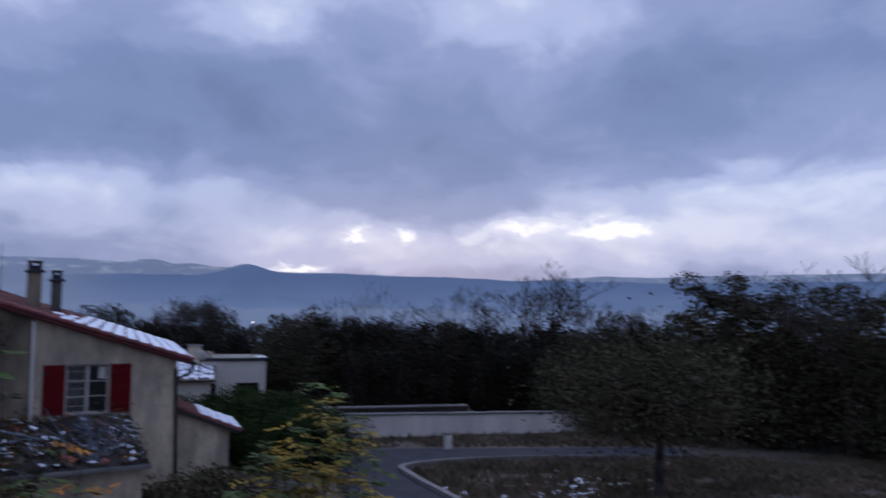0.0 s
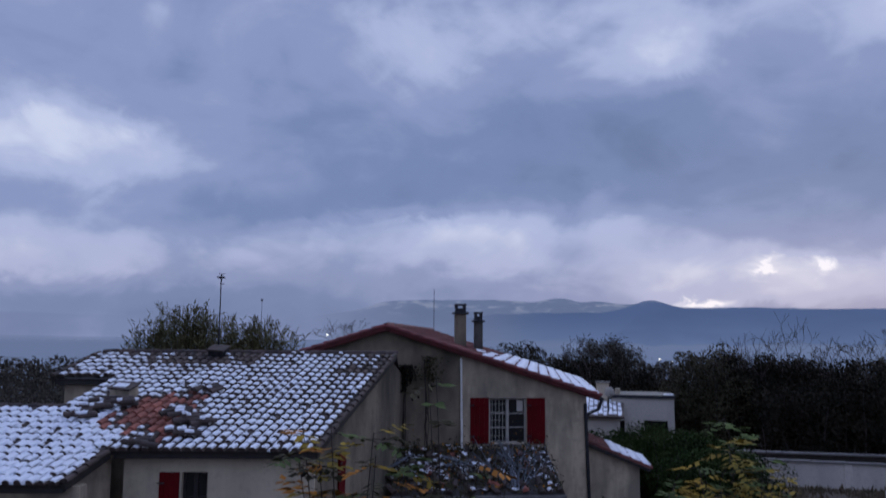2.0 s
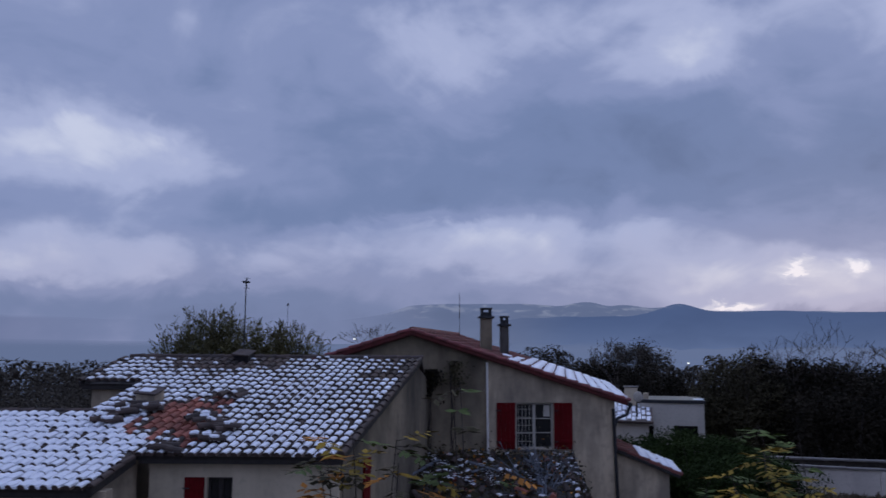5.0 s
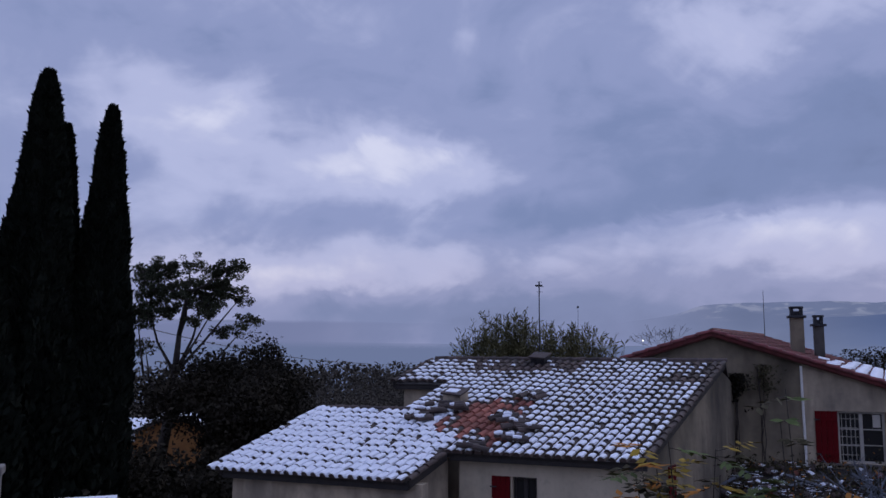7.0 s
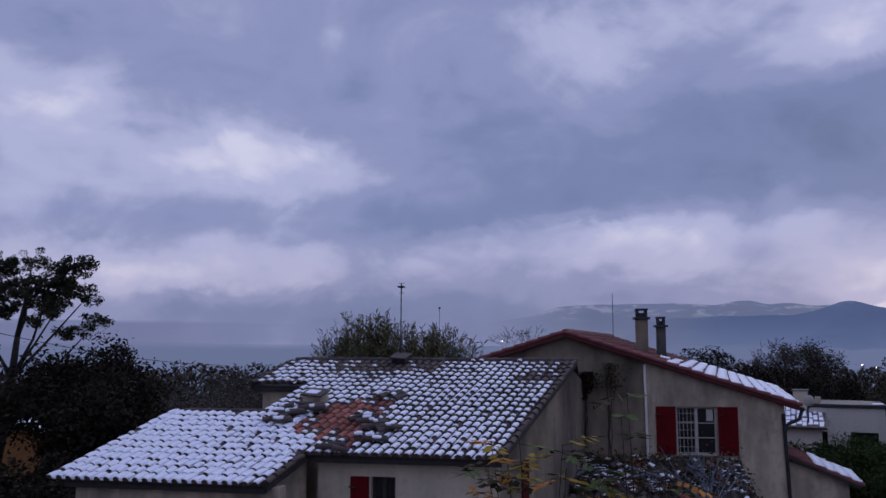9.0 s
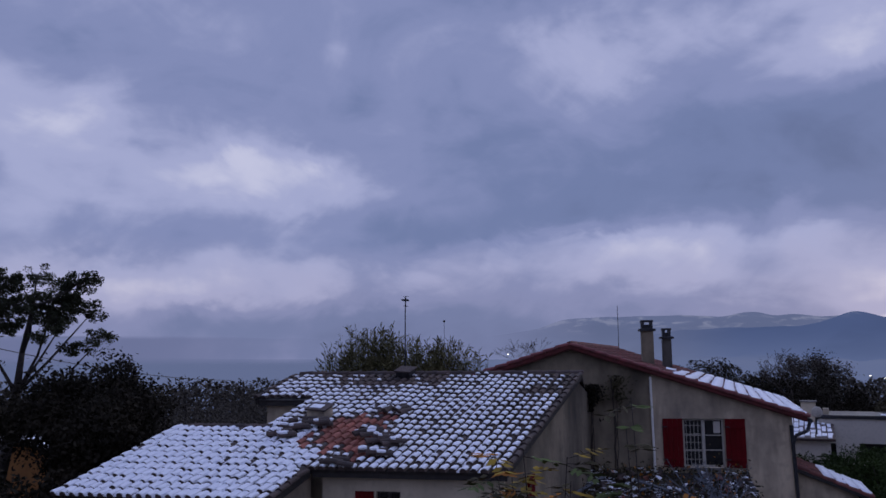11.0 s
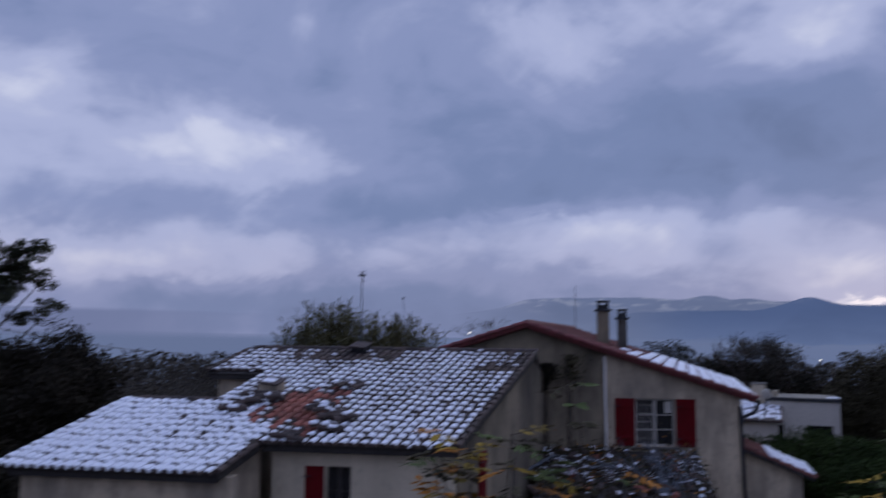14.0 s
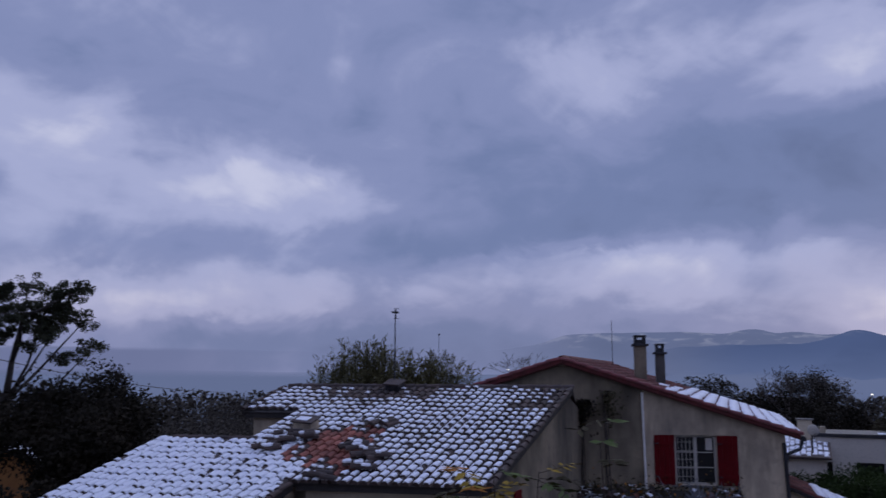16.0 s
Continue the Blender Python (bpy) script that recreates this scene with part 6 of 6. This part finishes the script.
# ---- yellowing saplings below the viewpoint ----


def sapling(foot, shoots, seed, leafms, label, size=0.14):
    """Thin stems with long leaves of paired leaflets. shoots: (azimuth, elevation of the tip, distance, number of leaves)."""
    rng_ = np.random.default_rng(seed)
    th = empty("sapling", foot)
    o = np.array(foot)
    buckets = [[] for _ in leafms]
    for a, e, d, n in shoots:
        tip = np.array(polar(a, d, EYE[2] + d * math.tan(radians(e)))) - o
        v, f = [], []
        p = np.array([rng_.normal() * 0.05, rng_.normal() * 0.05, -0.05])
        pts = [p + (tip - p) * t + np.array([0.1 * math.sin(3 * t), 0, 0.25 * math.sin(math.pi * t)]) for t in np.linspace(0, 1, 8)]
        for k in range(7):
            tube(v, f, pts[k], pts[k + 1], 0.014 - 0.0014 * k, 0.0126 - 0.0014 * k, 5)
        for k in range(n):
            t = 1 - 0.42 * rng_.uniform(0, 1) ** 1.3
            b = pts[0] + (pts[-1] - pts[0]) * t + np.array([0, 0, 0.25 * math.sin(math.pi * t)])
            ang = rng_.uniform(0, 2 * math.pi)
            dr = np.array([math.cos(ang), math.sin(ang), rng_.uniform(-0.2, 0.5)])
            dr /= np.linalg.norm(dr)
            ln = rng_.uniform(0.25, 0.42)
            tube(v, f, b, b + dr * ln + np.array([0, 0, -0.06]), 0.004, 0.002, 3)
            m_ = int(rng_.integers(0, len(leafms)))
            for q in np.linspace(0.3, 1.0, 5):
                c = b + dr * ln * q + np.array([0, 0, -0.06 * q * q])
                sd_ = np.cross(dr, (0, 0, 1))
                sd_ /= np.linalg.norm(sd_)
                for s in (-1, 1):
                    dd_ = sd_ * s + dr * 0.5 + np.array([0, 0, rng_.uniform(-0.5, 0.1)])
                    dd_ /= np.linalg.norm(dd_)
                    w = np.cross(dd_, (0, 0, 1)) + rng_.normal(size=3) * 0.25
                    w /= np.linalg.norm(w)
                    L = size * rng_.uniform(0.8, 1.25)
                    buckets[m_].append((c, c + dd_ * L * 0.45 + w * L * 0.24, c + dd_ * L, c + dd_ * L * 0.45 - w * L * 0.24))
        from_lists("stem", v, f, TWIG, th)
    for mtl, bk_ in zip(leafms, buckets):
        if bk_:
            lv = np.array(bk_).reshape(-1, 3)
            tagged(from_lists("foliage", lv.tolist(), np.arange(len(lv)).reshape(-1, 4).tolist(), mtl, th), kind="stuff")
    return tagged(th, label, "sapling", "saplings below the viewpoint")


sapling(polar(32.5, 9.5, 0), [(30.6, -8.4, 9.5, 28), (32.6, -6.6, 9.4, 30), (34.6, -8.4, 9.2, 24), (28.9, -9.8, 9.2, 28), (32.0, -9.8, 9.0, 36), (34.6, -11.2, 9.0, 28), (30.2, -11.4, 8.8, 34), (33.0, -12.2, 8.8, 34), (31.4, -13.2, 8.8, 36), (28.2, -12.6, 8.9, 26), (36.0, -12.8, 9.0, 16)],
        51, [LEAF_YELLOW, LEAF_YELLOW, LEAF_YELLOW, LEAF_GREEN], "sapling with yellow and green autumn leaves", 0.11)
sapling(polar(36.0, 10.5, 0), [(32.2, -4.9, 10.4, 9), (34.6, -5.6, 10.6, 8), (36.3, -9.5, 10.2, 8)], 52, [LEAF_GREEN], "sapling with late green leaves")
sapling(polar(4.5, 8.0, 0), [(3.2, -6.0, 8.0, 12), (5.2, -6.2, 7.8, 16), (8.2, -6.6, 8.2, 9), (4.4, -8.0, 7.8, 13), (8.4, -8.2, 8.0, 7), (5.4, -10.4, 7.8, 16), (3.0, -8.4, 7.9, 8)],
        53, [LEAF_GREEN, LEAF_YELLOW, LEAF_BROWN, LEAF_YELLOW, LEAF_BROWN, LEAF_ORANGE], "sapling with thin yellow and orange leaves")
sapling(polar(12.0, 8.6, 0), [(12.2, -4.6, 8.4, 2), (15.0, -8.6, 8.4, 2)], 56, [LEAF_YELLOW, LEAF_ORANGE], "thin sapling with a few last yellow leaves")
sapling(polar(12.5, 8.5, 0), [(12.6, -2.6, 8.5, 4), (10.5, -8.6, 8.4, 12), (12.4, -8.6, 8.3, 14), (14.6, -8.7, 8.6, 10), (17.8, -9.2, 8.4, 7), (13.4, -10.4, 8.2, 12)],
        54, [LEAF_GREEN, LEAF_BROWN, LEAF_ORANGE, LEAF_GREEN, LEAF_YELLOW], "sapling with a few orange and green leaves")
sapling(polar(-1.0, 8.0, 0), [(-2.2, -11.5, 8.0, 8), (1.0, -12, 8.0, 8)], 55, [LEAF_GREEN], "sapling with late green leaves")
mass("shrub", (4.3, 19.6, 0), (1.8, 2.0, 1.9), 130, LEAF_OAK, "dark shrub in the gap between the houses", "shrub", 3500, 0.08)
mass("shrub", (9.6, 20.3, 0), (3.2, 1.6, 0.9), 131, LEAF_BROWN, "low brown undergrowth at the foot of the wall", "shrub", 4000, 0.07)

pole = empty("lamp_post", polar(-0.25, 40))
wv, wf = [], []
tube(wv, wf, (0, 0, -0.2), (0, 0, 7.1), 0.022, 0.010, 6)
from_lists("post", wv, wf, METAL, pole)
boxed("lamp_head", (-0.05, -0.05, 7.1), (0.05, 0.05, 7.2), METAL, pole, None, 0.02)
tagged(pole, "thin unlit lamp post beyond the reeds", "lamp post")

# ---- snowy shed and pillar below the cypresses ----
shed = empty("shed", polar(-34.6, 17.0, -0.22))
SM = pose(0, 0, 0, 0, 0, 30)
boxed("wall", (-0.9, -0.1, -0.1), (0.9, 1.2, 2.18), RENDER_OLD, shed, SM, 0.01)
slab("roof", [SM @ Vector(p) for p in ((-1.05, -0.25, 2.21), (1.05, -0.25, 2.21), (1.05, 1.4, 2.33), (-1.05, 1.4, 2.33))], 0.06, TILE, shed)
slab("roof_snow", [SM @ Vector(p) for p in ((-1.0, -0.2, 2.26), (1.0, -0.2, 2.26), (1.0, 1.35, 2.38), (-1.0, 1.35, 2.38))], 0.04, SNOW, shed, "snow on the roof")
tagged(shed, "low shed with snow on its flat roof", "shed")
pillar = empty("gate_pillar", polar(-38.4, 15, 0))
boxed("shaft", (-0.16, -0.16, -0.1), (0.16, 0.16, 3.15), KERB, pillar, SM, 0.02)
boxed("cap", (-0.2, -0.2, 3.15), (0.2, 0.2, 3.3), KERB, pillar, SM, 0.03)
tagged(pillar, "grey stone gate pillar with a rounded cap", "pillar")

# ---- snow scraps on the grass, and lights in the valley ----
rng2 = random.Random(9)
v, f = [], []
for _ in range(90):
    cx, cy = 18.4 + rng2.gauss(0, 1.5), 15.9 + rng2.gauss(0, 0.8)
    s = rng2.uniform(0.03, 0.14)
    k = len(v)
    v.append((cx, cy, ground_z(cx, cy) + 0.06))
    for i in range(9):
        t = 2 * math.pi * i / 9
        rr = s * rng2.uniform(0.5, 1.2)
        v.append((cx + rr * 1.6 * math.cos(t), cy + rr * math.sin(t), ground_z(cx, cy) - 0.01))
    f += [(k, k + 1 + i, k + 1 + (i + 1) % 9) for i in range(9)]
tagged(from_lists("snow_scraps", v, f, SNOW, smooth=True), "thin scraps of snow left on rough grass", "snow", kind="stuff")
LAMP = glow("valley_lamp", (1.0, 0.92, 0.75), 3.5)
for a, e in ((27.35, -1.09), (28.17, -1.25), (4.2, 0.43)):
    d = 900
    x, y, _ = polar(a, d)
    lamp = empty("street_lamp", (x, y, ground_z(x, y)))
    top = EYE[2] + d * math.tan(radians(e)) - lamp.location.z
    vv, ff = [], []
    tube(vv, ff, (0, 0, 0), (0, 0, top), 0.15, 0.1, 6)
    from_lists("pole", vv, ff, METAL, lamp)
    boxed("lantern", (-0.75, -0.4, top), (0.75, 0.4, top + 0.7), LAMP, lamp, None, 0.1)
    tagged(lamp, "lit street lamp far off in the valley", "street lamp", "lamps in the valley")


def grass(name, inside, n, seed, material, label):
    """Short uneven blades over a stretch of ground."""
    r = np.random.default_rng(seed)
    c = []
    while len(c) < n:
        x, y = r.uniform(10, 34), r.uniform(9, 30)
        if inside(x, y) and noise.noise((x * 0.7, y * 0.7, 3.0)) > r.uniform(-0.6, 0.4):
            c.append((x, y, ground_z(x, y)))
    c = np.array(c)
    h = r.uniform(0.05, 0.2, (n, 1)) * np.array([[0, 0, 1]]) + r.normal(size=(n, 3)) * 0.05
    w = r.normal(size=(n, 3)) * np.array([0.03, 0.03, 0.0])
    v = np.stack([c - w, c + w, c + h], 1).reshape(-1, 3)
    tagged(from_lists(name, v.tolist(), np.arange(3 * n).reshape(-1, 3).tolist(), material), label, "grass", kind="stuff")


def side_of(line, x, y):
    k = min(range(len(line) - 1), key=lambda i: (line[i][0] - x) ** 2 + (line[i][1] - y) ** 2)
    (x0, y0), (x1, y1) = line[k], line[k + 1]
    return (x1 - x0) * (y - y0) - (y1 - y0) * (x - x0)


GRASS = leafmat("dry_grass", (0.145, 0.108, 0.072), (0.085, 0.070, 0.044))
grass("grass", lambda x, y: side_of(kerb_in, x, y) < -0.05 and y < 22, 26000, 61, GRASS, "rough brown winter grass inside the bend")
grass("grass", lambda x, y: side_of(outer, x, y) > 0.2 and side_of(wall_line, x, y) < -0.3 and x > 14, 9000, 62, GRASS, "rough brown verge below the garden wall")

# ---- single tiles along the nearest courses ----
for _, me, raw, m in near_tiles[:300]:
    ob = new("tile", me)
    ob.parent = low_house
    ob.matrix_basis = m
